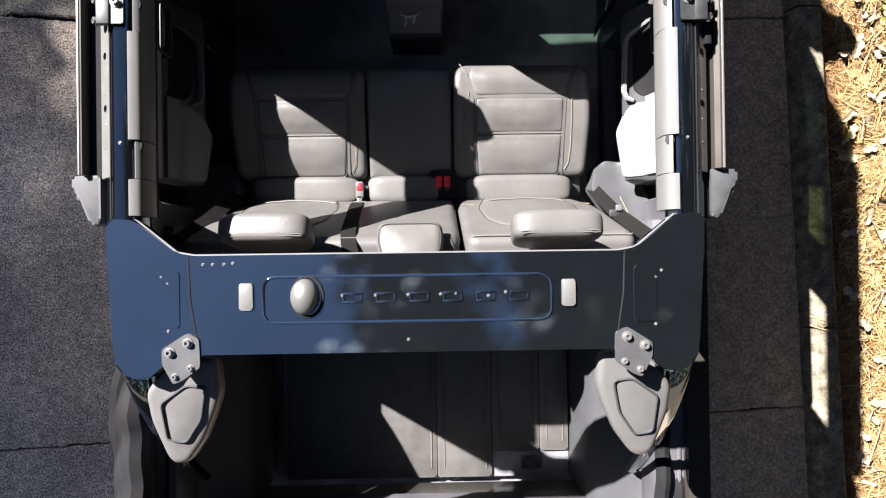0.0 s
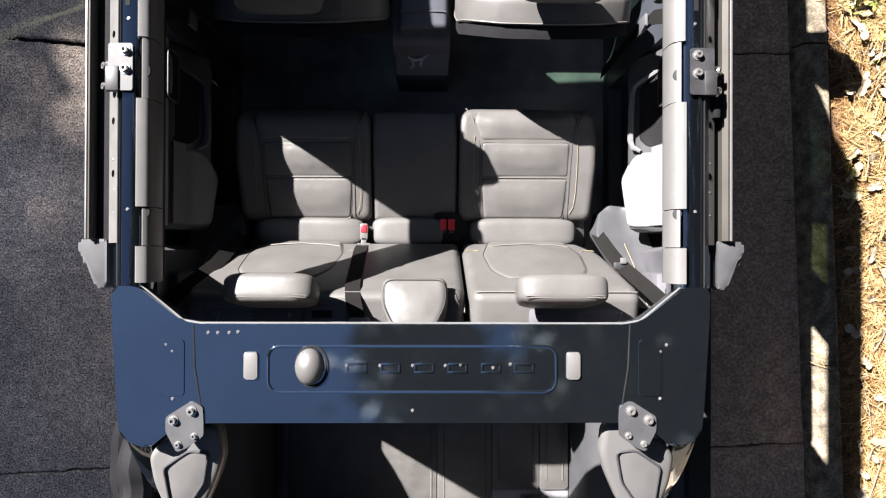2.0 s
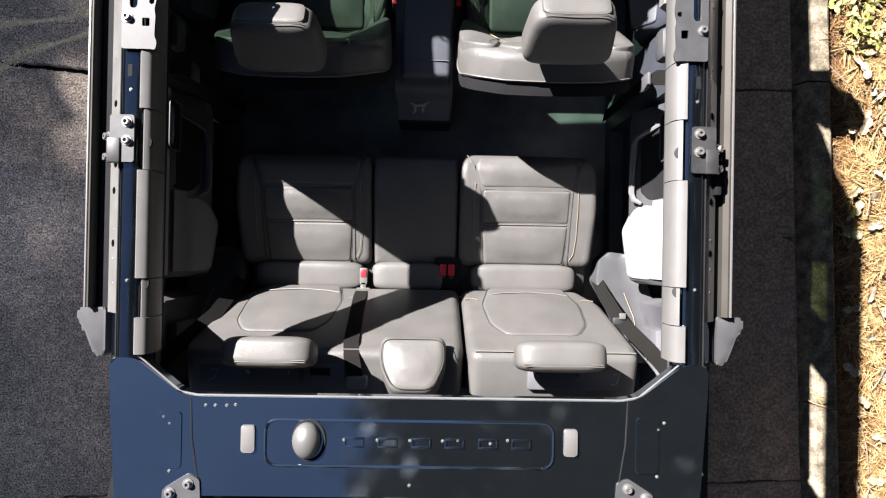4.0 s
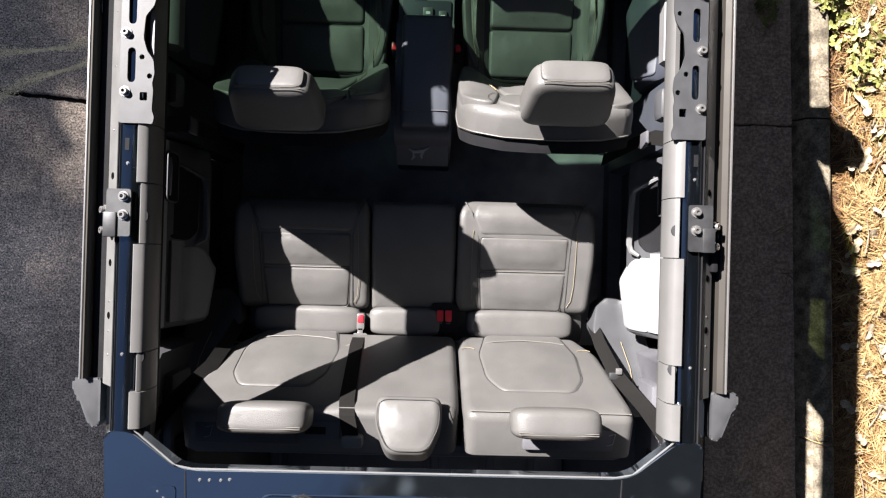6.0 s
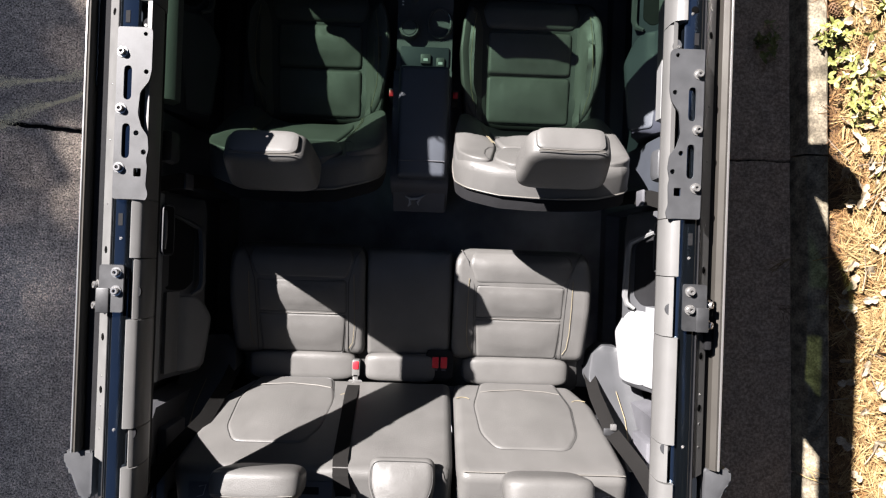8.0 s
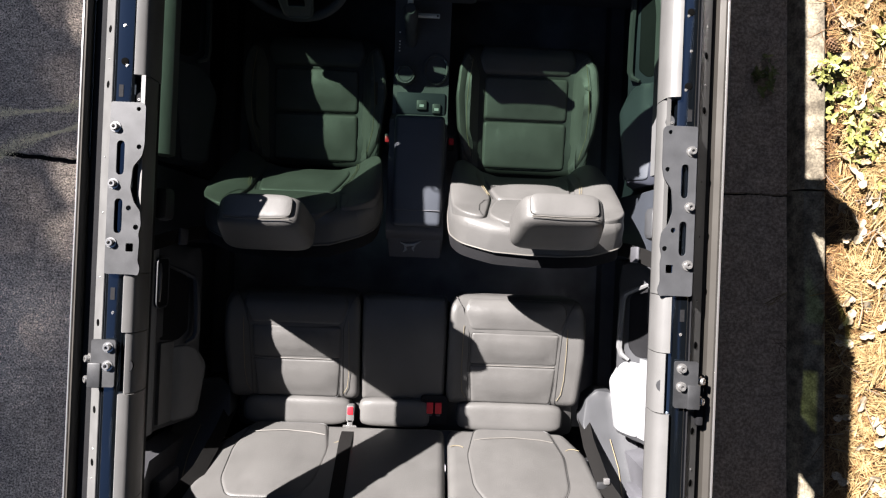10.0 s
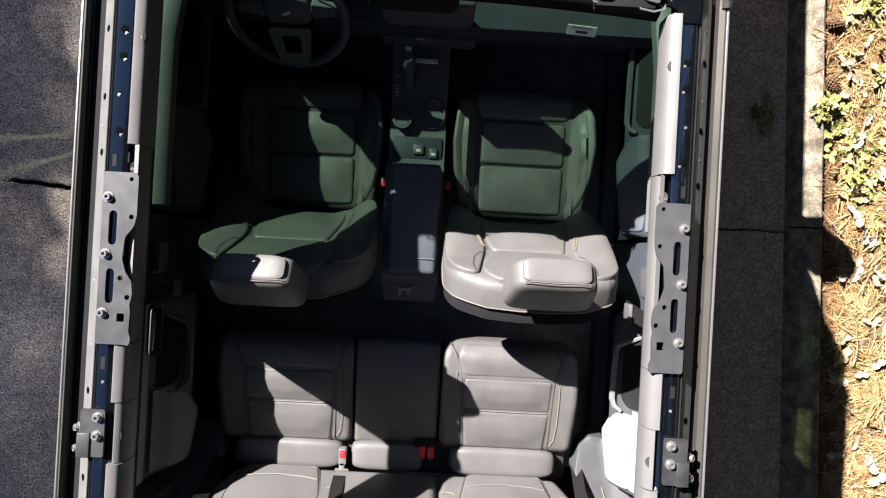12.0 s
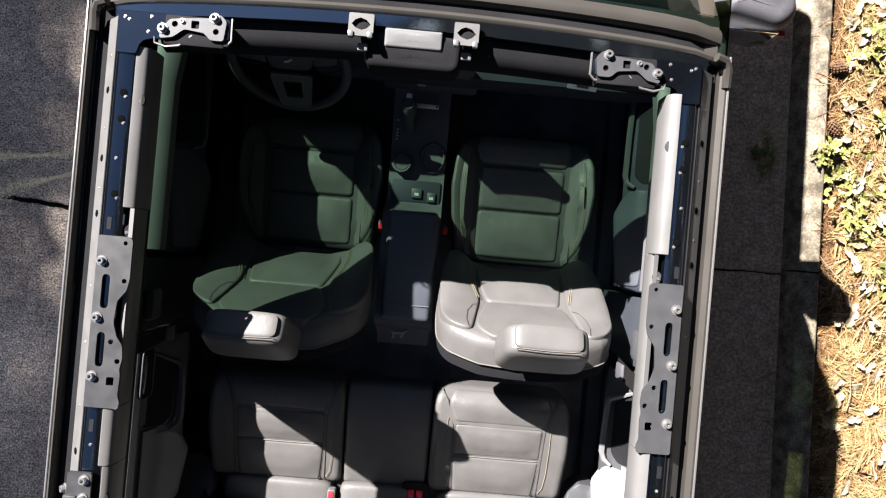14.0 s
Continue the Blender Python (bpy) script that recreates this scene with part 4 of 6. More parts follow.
def crossbar():
    """The wide painted bar behind the rear seats, with its legs and pods."""
    half = [(0.49, 0.0), (0.53, 0.008), (0.628, 0.085), (0.690, 0.087), (0.687, 0.0), (0.681, -0.10), (0.675, -0.20), (0.668, -0.262), (0.604, -0.287), (0.555, -0.246), (0.505, -0.231), (0.47, -0.227)]
    outline = rounded(half + [(-x, y) for x, y in half[::-1]], 0.018, 4)
    bar = part("rear_crossbar", plate(outline, 1.775, 1.821, "z", b=0.007), PAINT, car, "dark metallic painted crossbar with embossed lettering shapes", True)
    # raised pressings on the bar
    for s in (-1, 1):
        part("pressing", plate(rounded(rect(s * 0.575, s * 0.522, -0.165, -0.035), 0.008), 1.8205, 1.8232, "z", b=0.002), PAINT, bar, "", True)
        part("seam", tube([(s * 0.502, 0.0, 1.8205), (s * 0.498, -0.1, 1.8212), (s * 0.478, -0.228, 1.8205)], 0.0022, 5), RUBBER, bar)
        part("light_pad", plate(rounded(rect(s * 0.370 - 0.0155, s * 0.370 + 0.0155, -0.126, -0.064), 0.006), 1.8205, 1.827, "z", b=0.002), TRIMGREY, bar, "pale grey rubber pad")
        for x, y in ((0.575, -0.035), (0.561, -0.050), (0.560, -0.159)):
            share("rivet", RIVET, (s * (x + 0.012 * s), y - 0.012, 1.8215), bar)
    ring = rounded(rect(-0.331, 0.331, -0.156, -0.051), 0.03, 6)
    part("pressed_frame", tube([(p[0], p[1], 1.8195) for p in ring + ring[:1]], 0.0042, 8), PAINT, bar)
    dome = bmesh.new()
    bmesh.ops.create_uvsphere(dome, u_segments=24, v_segments=14, radius=1.0)
    bmesh.ops.scale(dome, vec=(0.033, 0.042, 0.030), verts=dome.verts)
    bmesh.ops.translate(dome, vec=(-0.236, -0.097, 1.823), verts=dome.verts)
    part("dome", dome, SILVER, bar, "pale rounded plastic dome")
    part("dome_ring", tube([(-0.231 + 0.036 * math.cos(a), -0.097 + 0.046 * math.sin(a), 1.821) for a in [2 * math.pi * i / 24 for i in range(25)]], 0.004, 6), RUBBER, bar)
    # the embossed lettering as plain raised bars
    for k in range(6):
        x = -0.151 + 0.077 * k
        for y0, y1 in ((-0.094, -0.089), (-0.113, -0.108)):
            part("embossed_bar", box(x, x + 0.046, y0, y1, 1.8205, 1.8232, 0.001), PAINT, bar)
        for x0 in (x, x + 0.041):
            part("embossed_bar", box(x0, x0 + 0.005, -0.1085, -0.0935, 1.8205, 1.823, 0.001), PAINT, bar)
    for x, y in ((0.0, -0.198), (-0.468, -0.02), (-0.446, -0.02), (-0.42, -0.02), (-0.40, -0.018), (-0.151, -0.095), (-0.075, -0.095), (0.0, -0.095), (0.075, -0.095), (0.11, -0.093), (0.185, -0.10), (0.225, -0.092)):
        share("rivet", RIVET, (x, y, 1.8212), bar)
    # pale bead along the front edge
    bead = [(-0.625, 0.087, 1.812), (-0.53, 0.009, 1.812), (-0.49, 0.0015, 1.812), (0.49, 0.0015, 1.812), (0.53, 0.009, 1.812), (0.625, 0.087, 1.812)]
    part("edge_bead", tube(bead, 0.0022, 6), GREY, bar, "pale grey bead along the front edge")
    for s in (-1, 1):
        # the leg curving back and down to the body side, a crowned section
        rings = []
        for i in range(15):
            d = 0.56 * i / 14
            y, z = -0.19 - d, 1.817 - 1.5 * d ** 1.49
            xo = 0.675 + 0.05 * d + 0.13 * d * d
            xi = xo - 0.072 + 0.035 * min(1, d / 0.3)
            c = [(xo, -0.045), (xo, -0.012), (xo - 0.004, -0.004), (xo - 0.012, 0.0), (xi + 0.010, 0.0), (xi + 0.003, -0.004), (xi, -0.014), (xi, -0.045)]
            rings.append([(s * p[0], y, z + p[1]) for p in c])
        part("bar_leg", loft(rings), PAINT, bar, "painted leg of the crossbar running down to the body side")
        # bracket with four bolts
        br = rounded([(s * 0.476, -0.225), (s * 0.478, -0.188), (s * 0.505, -0.176), (s * 0.562, -0.212), (s * 0.562, -0.245), (s * 0.537, -0.292), (s * 0.515, -0.283), (s * 0.476, -0.255)], 0.007, 3)
        b = part("pod_bracket", plate(br, 1.8205, 1.826, "z"), DARKSTEEL, bar, "grey steel bracket with bolts")
        for x, y in ((0.503, -0.198), (0.544, -0.219)):
            share("bolt", SCREW, (s * x, y, 1.826), b)
        for x, y in ((0.497, -0.255), (0.533, -0.274)):
            share("bolt", SCREW, (s * x, y, 1.826), b, Matrix.Scale(0.7, 4))
        # speaker pod below the bar
        f = lambda u, v, w: (s * u, v, 1.788 + 0.32 * min(0, v + 0.24) + w)
        po = rounded([(0.452, -0.243), (0.505, -0.236), (0.552, -0.262), (0.604, -0.290), (0.634, -0.325), (0.632, -0.40), (0.606, -0.502), (0.588, -0.520), (0.556, -0.516), (0.507, -0.452), (0.468, -0.37), (0.451, -0.32)], 0.02, 4, 1)
        pod = part("speaker_pod", pad(po, f, 0.035, 0.016, 0.006), TRIMGREY, bar, "grey moulded speaker pod under the bar")
        pi = rounded([(0.486, -0.312), (0.530, -0.306), (0.597, -0.352), (0.594, -0.448), (0.550, -0.455), (0.506, -0.392)], 0.012, 4, 1)
        part("pod_panel", pad(pi, lambda u, v, w: f(u, v, w + 0.002), 0.006, 0.005, 0.002), TRIMGREY, pod)
        part("pod_rim", tube([f(p[0], p[1], 0.006) for p in pi + pi[:1]], 0.003, 6), DOORGREY, pod)


def header():
    """Windscreen header, with latches, strips and glass."""
    bow = lambda x: (0.034 * (1 - (x / 0.72) ** 2), -0.05 * (abs(x) / 0.76) ** 14)
    xs = [-0.70 + 1.40 * i / 20 for i in range(21)]
    h = part("header_beam", cross([(1.685, 1.78), (1.69, 1.805), (1.715, 1.81), (1.715, 1.75), (1.69, 1.74)], xs, bow), PAINT, car, "dark painted windscreen header beam")
    part("header_trim", cross([(1.640, 1.71), (1.626, 1.735), (1.634, 1.76), (1.657, 1.778), (1.695, 1.786), (1.70, 1.71)], [x * 0.86 for x in xs], bow), RUBBER, h, "dark moulded header trim")
    part("front_strip", cross([(1.716, 1.79), (1.716, 1.804), (1.720, 1.811), (1.727, 1.814), (1.734, 1.811), (1.738, 1.804), (1.738, 1.79)], [x * 1.055 for x in xs], bow), OLIVE, h, "grey-beige painted strip")
    part("front_seal", cross([(1.738, 1.74), (1.738, 1.776), (1.768, 1.776), (1.768, 1.74)], [x * 1.05 for x in xs], bow), RUBBER, h)
    part("screen_frame", cross([(1.768, 1.75), (1.769, 1.785), (1.775, 1.794), (1.787, 1.798), (1.80, 1.795), (1.812, 1.785), (1.818, 1.75)], [x * 1.06 for x in xs], bow), OLIVE, h, "grey-beige painted windscreen frame")
    glass_pts = [(-0.735, 1.822, 1.775), (0.735, 1.822, 1.775), (0.80, 2.18, 1.17), (-0.80, 2.18, 1.17)]
    bm = bmesh.new()
    n = 10
    rows = []
    for j in range(n + 1):
        row = []
        for i in range(n + 1):
            a = Vector(glass_pts[0]).lerp(Vector(glass_pts[1]), i / n)
            c = Vector(glass_pts[3]).lerp(Vector(glass_pts[2]), i / n)
            p = a.lerp(c, j / n)
            p.y += 0.034 * (1 - (p.x / 0.8) ** 2)
            row.append(bm.verts.new(p))
        rows.append(row)
    for j in range(n):
        for i in range(n):
            bm.faces.new((rows[j][i], rows[j][i + 1], rows[j + 1][i + 1], rows[j + 1][i]))
    bmesh.ops.solidify(bm, geom=list(bm.faces), thickness=0.005)
    part("windscreen", bm, GREENGLASS, car, "green tinted windscreen glass")
    for s in (-1, 1):
        post = ((0.690, 1.735, 1.755, 0.10), (0.722, 1.845, 1.62, 0.13), (0.760, 1.905, 1.50, 0.17), (0.792, 1.925, 1.38, 0.22), (0.80, 1.935, 1.17, 0.26))
        part("screen_pillar", loft([[(s * (x + dx), y + dy * w, z) for dx, dy in ((0, 0.06), (0.012, 0), (0.034, 0), (0.046, 0.08), (0.046, 0.9), (0.034, 1), (0.0, 1))] for x, y, z, w in post]), OLIVE, car, "grey-beige painted windscreen pillar")
        # corner plate with latch and wire loop
        corner = [(0.676, 1.602), (0.628, 1.602), (0.622, 1.632), (0.60, 1.640), (0.42, 1.652), (0.42, 1.700), (0.676, 1.700)]
        cp = part("corner_plate", plate([(s * p[0], p[1]) for p in rounded(corner, 0.008, 3)], 1.814, 1.822, "z", b=0.0015), DIMPAINT, h, "dark painted corner plate", True)
        for x, y in ((0.66, 1.685), (0.65, 1.68), (0.60, 1.69), (0.605, 1.655)):
            share("rivet", RIVET, (s * x, y, 1.822), cp)
        o = [(0.575, 1.64), (0.575, 1.655), (0.555, 1.685), (0.52, 1.69), (0.46, 1.695), (0.44, 1.705), (0.425, 1.69), (0.43, 1.645), (0.46, 1.645), (0.475, 1.66), (0.52, 1.665), (0.545, 1.645)]
        holes = [[(s * p[0], p[1]) for p in q] for q in (circle(0.542, 1.675, 0.007), rounded(rect(0.487, 0.505, 1.668, 1.686), 0.003), circle(0.448, 1.665, 0.007))]
        # left latch takes a darker steel to hold down the sun's glare
        la = part("latch", plate([(s * p[0], p[1]) for p in rounded(o, 0.006, 3)], 1.825, 1.832, "z", holes), STEEL if s < 0 else DARKSTEEL, h, "drilled steel roof latch with a wire loop")
        part("corner_strip", tube([(s * 0.715, 1.724, 1.803), (s * 0.738, 1.72, 1.797), (s * 0.750, 1.705, 1.788), (s * 0.753, 1.66, 1.78)], 0.011, 8), OLIVE, h)
        share("bolt", SCREW, (s * 0.568, 1.662, 1.832), la)
        share("bolt", SCREW, (s * 0.452, 1.695, 1.832), la)
        share("bolt", RIVET, (s * 0.525, 1.682, 1.832), la, Matrix.Scale(2.0, 4))
        part("wire_loop", tube([(s * x, y, z) for x, y, z in ((0.59, 1.645, 1.822), (0.59, 1.632, 1.82), (0.565, 1.625, 1.82), (0.535, 1.63, 1.82), (0.505, 1.655, 1.822))], 0.0028, 6), BOLT, la)
        part("wire_loop", tube([(s * x, y, z) for x, y, z in ((0.415, 1.70, 1.825), (0.415, 1.65, 1.822), (0.425, 1.64, 1.82), (0.46, 1.636, 1.82))], 0.0028, 6), BOLT, la)
        part("latch_base", box(s * 0.43, s * 0.57, 1.63, 1.70, 1.785, 1.824, 0.006), RUBBER, la)
    for x in (-0.122, 0.122):
        hole = [(x + 0.022 * a, 1.717 + 0.015 * b) for a, b in ((1, 0), (0.55, 0.7), (-0.1, 1), (-0.6, 0.7), (-1, 0), (-0.55, -0.6), (0.1, -0.9), (0.6, -0.6))]
        c = part("striker", plate(rounded(rect(x - 0.029, x + 0.029, 1.690, 1.742), 0.004), 1.817, 1.823, "z", [hole]), LIP, h, "grey cast striker plate with bright feet")
        part("striker_well", box(x - 0.024, x + 0.024, 1.695, 1.737, 1.80, 1.815, 0.002), RUBBER, c)
        for d in (-0.022, 0.022):
            part("striker_foot", box(x + d - 0.006, x + d + 0.006, 1.686, 1.700, 1.812, 1.828, 0.002), BOLT, c)
        part("striker_wedge", box(x - 0.008, x + 0.016, 1.664, 1.682, 1.79, 1.80, 0.003), GREY, c)
    m = part("rear_view_mirror", pad(rounded(rect(-0.115, 0.115, 1.615, 1.70), 0.03), lambda u, v, w: (u, v + 0.02, 1.797 + 0.2 * (v - 1.70) + w), 0.07, 0.015, 0.004), RUBBER, car, "black mirror mount with pale top panel")
    part("mirror_cap", pad(rounded(rect(-0.068, 0.068, 1.660, 1.702), 0.006), lambda u, v, w: (u, v + 0.02, 1.806 + 0.2 * (v - 1.70) + w), 0.012, 0.005, 0.002), GREY, m)


def dashboard():
    bow = lambda x: (0.06 if x < -0.42 else 0.0, 0)   # the driver's end lies further forward
    d = part("dashboard", cross([(1.86, 0.85), (1.80, 1.06), (1.785, 1.15), (1.80, 1.190), (1.92, 1.20), (2.2, 1.17), (2.2, 0.8)], [-0.80, -0.43, -0.36, 0, 0.4, 0.80], bow), TRIMDARK, car, "black moulded dashboard")
    part("dash_rail", box(-0.13, 0.72, 1.812, 1.83, 1.12, 1.16, 0.006), TRIMDARK, d)
    scr = part("screen", box(-0.122, 0.175, 1.80, 1.83, 1.16, 1.368, 0.012), BLACK, d, "black touch screen")
    part("screen_glass", box(-0.108, 0.160, 1.797, 1.80, 1.175, 1.352, 0.001), BLACK, scr)
    part("instrument_hood", box(-0.64, -0.22, 1.87, 2.03, 1.19, 1.34, 0.03), BLACK, d)
    # paper label standing steeply against the edge of the dashboard
    def on_label(x0, x1, v0, v1, w0, w1):
        f = lambda x, v, w: (x, 1.797 + 0.6 * v - 0.8 * w - 0.06 * (x - 0.53), 1.188 + 0.8 * v + 0.6 * w)
        return loft([[f(x, v0, w0), f(x, v1, w0), f(x, v1, w1), f(x, v0, w1)] for x in (x0, x1)])
    lab = part("airbag_label", on_label(0.49, 0.588, 0.0, 0.036, 0.0, 0.002), WHITE, d, "white printed label")
    part("label_bar", on_label(0.52, 0.56, 0.008, 0.018, 0.002, 0.0024), DARKSTEEL, lab)
    part("label_bar", on_label(0.505, 0.575, 0.026, 0.030, 0.002, 0.0024), TRIMGREY, lab)
    part("lower_panel", box(-0.15, 0.20, 1.80, 1.95, 0.95, 1.08, 0.02), BLACK, d)
    part("port_cover", box(-0.02, 0.01, 1.795, 1.803, 1.05, 1.062, 0.002), MARK, d)


def door_mirrors():
    for s in (-1, 1):
        f = lambda u, v, w: (s * u, 2.05 + v * 0.9 + 0.02 * math.sin(u * 8), 1.40 + w)
        mm = part("door_mirror", pad(rounded([(0.91, -0.05), (1.10, -0.09), (1.15, -0.02), (1.12, 0.12), (0.93, 0.10)], 0.04, 5), f, 0.20, 0.05, 0.01), BLACK, car, "black door mirror housing")
        part("mirror_arm", box(s * 0.86, s * 0.95, 2.03, 2.10, 1.16, 1.28, 0.02), BLACK, mm)
        part("mirror_pane", box(s * 0.94, s * 1.10, 1.976, 1.984, 1.24, 1.36, 0.004), MIRRORGLASS, mm)
        part("reflector", box(s * 1.105, s * 1.150, 1.992, 2.012, 1.29, 1.305, 0.004), RED, mm, "small red reflector")


body()
cargo()
rails()
crossbar()
header()
dashboard()
door_mirrors()


# ---- doors ----
def door(s, front):
    y0, y1 = (0.90, 2.08) if front else (0.10, 0.88)
    name = "front" if front else "rear"
    belt = 1.345 if front else BELT
    # rear pads are darker on the left: that side's shade is in the colour
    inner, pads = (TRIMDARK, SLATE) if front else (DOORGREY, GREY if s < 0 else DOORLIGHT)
    a, b = (1.13, 1.97) if front else (0.24, 0.86)
    p0, p1 = (1.50, 1.86) if front else (0.53, 0.78)   # the pocket in the armrest
    shelf = [(0.745, 1.07), (0.775, 1.125), (0.80, 1.15), (0.822, 1.20)]

    def surf(x):
        for (xa, za), (xb, zb) in zip(shelf, shelf[1:]):
            if x <= xb:
                return za + (zb - za) * (x - xa) / (xb - xa)
        return 1.20
    prof = [(0.90, 0.62), (0.90, belt), (0.865, belt + 0.004), (0.835, belt - 0.01)] + shelf[::-1] + [(0.748, 1.05), (0.78, 1.02), (0.86, 1.0), (0.86, 0.62)]
    if front:
        prof = [(0.90, 0.62), (0.90, belt), (0.865, belt - 0.012), (0.835, belt - 0.016)] + shelf[::-1] + [(0.77, 1.0), (0.80, 0.96), (0.86, 0.94), (0.86, 0.62)]
    drop = lambda y: -0.28 * max(0, y - 1.66) if front else 0.0
    rings = []
    for y, k in ((a, 0.6), (a + 0.012, 0.9), (a + 0.06, 1.0), ((a + b) / 2, 1.0), *(((1.66, 1.0), (1.80, 1.0)) if front else ()), (b - 0.06, 1.0), (b - 0.012, 0.9), (b, 0.6)):
        rings.append([(s * (x if x > 0.83 else 0.83 + (x - 0.83) * k), y, z + (drop(y) if z > 1.25 else 0)) for x, z in prof])
    d = part("door", loft(rings), inner, car, f"closed {name} door with " + ("dark" if front else "grey") + " moulded inner panel" + (", green glass raised" if front else ", glass lowered"))
    part("outer_skin", plate(rounded(rect(y0, y1, 0.6, BELT - 0.01), 0.03), s * 0.90, s * 0.935, "x"), OLIVE, d)
    ledge = ((0.86, belt - 0.03), (0.86, belt - 0.006), (0.852, belt - 0.001), (0.800, belt - 0.006), (0.776, belt - 0.012), (0.762, belt - 0.026), (0.760, belt - 0.06), (0.80, belt - 0.10)) if front else ((0.89, belt - 0.02), (0.89, belt + 0.012), (0.868, belt + 0.016), (0.828, belt + 0.006), (0.811, belt - 0.008), (0.806, belt - 0.03), (0.81, belt - 0.05), (0.825, belt - 0.07))
    part("belt_trim", sweep([(s * x, z) for x, z in ledge], [a + 0.01, a + 0.02, *((1.66, 1.80) if front else ()), b - 0.02, b - 0.01], lambda y: (0, drop(y))), GREY if front else DOORLIGHT, d, "pale grey ledge under the window")
    if not front:
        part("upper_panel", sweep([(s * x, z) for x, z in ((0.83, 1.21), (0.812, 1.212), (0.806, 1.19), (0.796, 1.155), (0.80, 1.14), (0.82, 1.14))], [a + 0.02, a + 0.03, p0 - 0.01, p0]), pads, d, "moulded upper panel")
    # black pad for the armrest pocket's shade, rounded grey grab rim on its inner side
    f = lambda u, v, w: (s * u, v, surf(u) + 0.003 + w)
    part("pocket", pad(rounded([(0.768, p0 + 0.03), (0.79, p0), (0.828, p0 + 0.01), (0.828, p1), (0.795, p1), (0.768, p1 - 0.04)], 0.015, 4, 2), f, 0.01, 0.003, 0.0), RUBBER, d, "black pad standing for the shaded pocket in the armrest")
    rim = [(0.812, p1 + 0.008, 1.18), (0.772, p1 - 0.016, 1.142), (0.752, p1 - 0.030, 1.118), (0.746, p1 - 0.048, 1.110), (0.742, (p0 + p1) / 2, 1.104), (0.740, p0 + 0.030, 1.102), (0.746, p0 + 0.006, 1.110), (0.766, p0 - 0.010, 1.130)]
    # rear rim takes the darker grey on the left for its shade
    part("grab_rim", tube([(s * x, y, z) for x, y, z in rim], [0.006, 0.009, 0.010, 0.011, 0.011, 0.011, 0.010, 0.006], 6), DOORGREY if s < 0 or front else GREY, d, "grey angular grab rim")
    # door release on a black plate for the slot's shade, with a bright edge
    h0, h1 = p1 - 0.125, p1 + 0.035
    z0 = belt - 0.052 + drop(p1 + 0.035)
    slot = part("handle_recess", plate(rounded(rect(h0, h1, z0 - 0.05, z0 + 0.03), 0.02, 5), s * 0.800, s * 0.826, "x"), RUBBER, d)
    part("release_lever", tube([(s * 0.803, h0 + 0.02, z0 + 0.012), (s * 0.797, h0 + 0.05, z0 + 0.02), (s * 0.796, h1 - 0.05, z0 + 0.02), (s * 0.803, h1 - 0.02, z0 + 0.012)], 0.007, 8), SILVER, slot, "bright door release")
    edge = rounded(rect(h0, h1, z0 - 0.05, z0 + 0.03), 0.02, 5)
    part("slot_edge", tube([(s * 0.800, p[0], p[1]) for p in edge + edge[:1]], 0.0035, 6), DOORGREY, slot)
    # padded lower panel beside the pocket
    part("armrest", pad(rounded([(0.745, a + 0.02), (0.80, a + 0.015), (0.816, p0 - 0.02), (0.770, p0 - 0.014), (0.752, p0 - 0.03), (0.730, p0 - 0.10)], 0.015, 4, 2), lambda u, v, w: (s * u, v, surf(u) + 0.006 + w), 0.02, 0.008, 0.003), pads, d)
    if front:
        bm = bmesh.new()
        t = [(s * 0.752, 1.06, 1.765), (s * 0.752, 1.88, 1.765), (s * 0.866, 2.10, 1.215), (s * 0.876, 1.06, 1.215)]
        o = [(x + s * 0.004, y, z) for x, y, z in t]
        loft([t, o], bm)
        # right pane is tinted darker to keep the kerb beyond it in shade
        part("window_glass", bm, GREENGLASS if s < 0 else DARKGLASS, d, "raised tinted side glass", True)
    return d


for side in (-1, 1):
    for at_front in (True, False):
        door(side, at_front)
for s in (-1, 1):
    # middle pillars between the doors, with belt guides
    p = part("door_pillar", loft([[(s * (x + dx), y, z) for dx, y in ((0, 0.880), (0.012, 1.11), (0.06, 1.11), (0.06, 0.868))] for x, z in ((0.80, 0.6), (0.80, BELT - 0.02), (0.66, 1.74))]), SLATE, car, "dark trimmed middle pillar")
    part("belt_guide", box(s * 0.715, s * 0.76, 0.93, 1.03, 1.36, 1.43, 0.02), DOORGREY, p)
    q = part("rear_pillar", loft([[(s * (x + dx), y + dy, z) for dx, y in ((0, -0.085 if s < 0 else -0.175), (0, 0.17), (0.07, 0.19), (0.07, -0.085 if s < 0 else -0.175))] for x, dy, z in ((0.80, 0.0, 0.6), (0.80, 0.0, BELT - 0.02), (0.63, 0.0, 1.74))]), BLACK, car, "black trimmed rear pillar")


# moulded trim between the bench and the rear door opening
for s in (-1, 1):
    def fq(u, v, w):
        return s * u, v, 0.868 + 1.12 * max(0, 0.335 - v) ** 1.15 + 0.5 * max(0, u - 0.78) + w
    o = rounded([(0.662, 0.235), (0.690, 0.318), (0.735, 0.352), (0.800, 0.345), (0.845, 0.280), (0.850, 0.150), (0.850, -0.02), (0.735, -0.02), (0.700, 0.130)], 0.009, 3, 4)
    q = part("quarter_trim", pad(o, fq, 0.10, 0.006, 0.0), DOORGREY, car, "grey moulded trim beside the rear bench")
    part("trim_seam", tube([fq(u, v, 0.008) for u, v in ((0.755, 0.20), (0.765, 0.12), (0.758, 0.05), (0.765, -0.01))], 0.0016, 5), THREAD, q, "stitched seam")


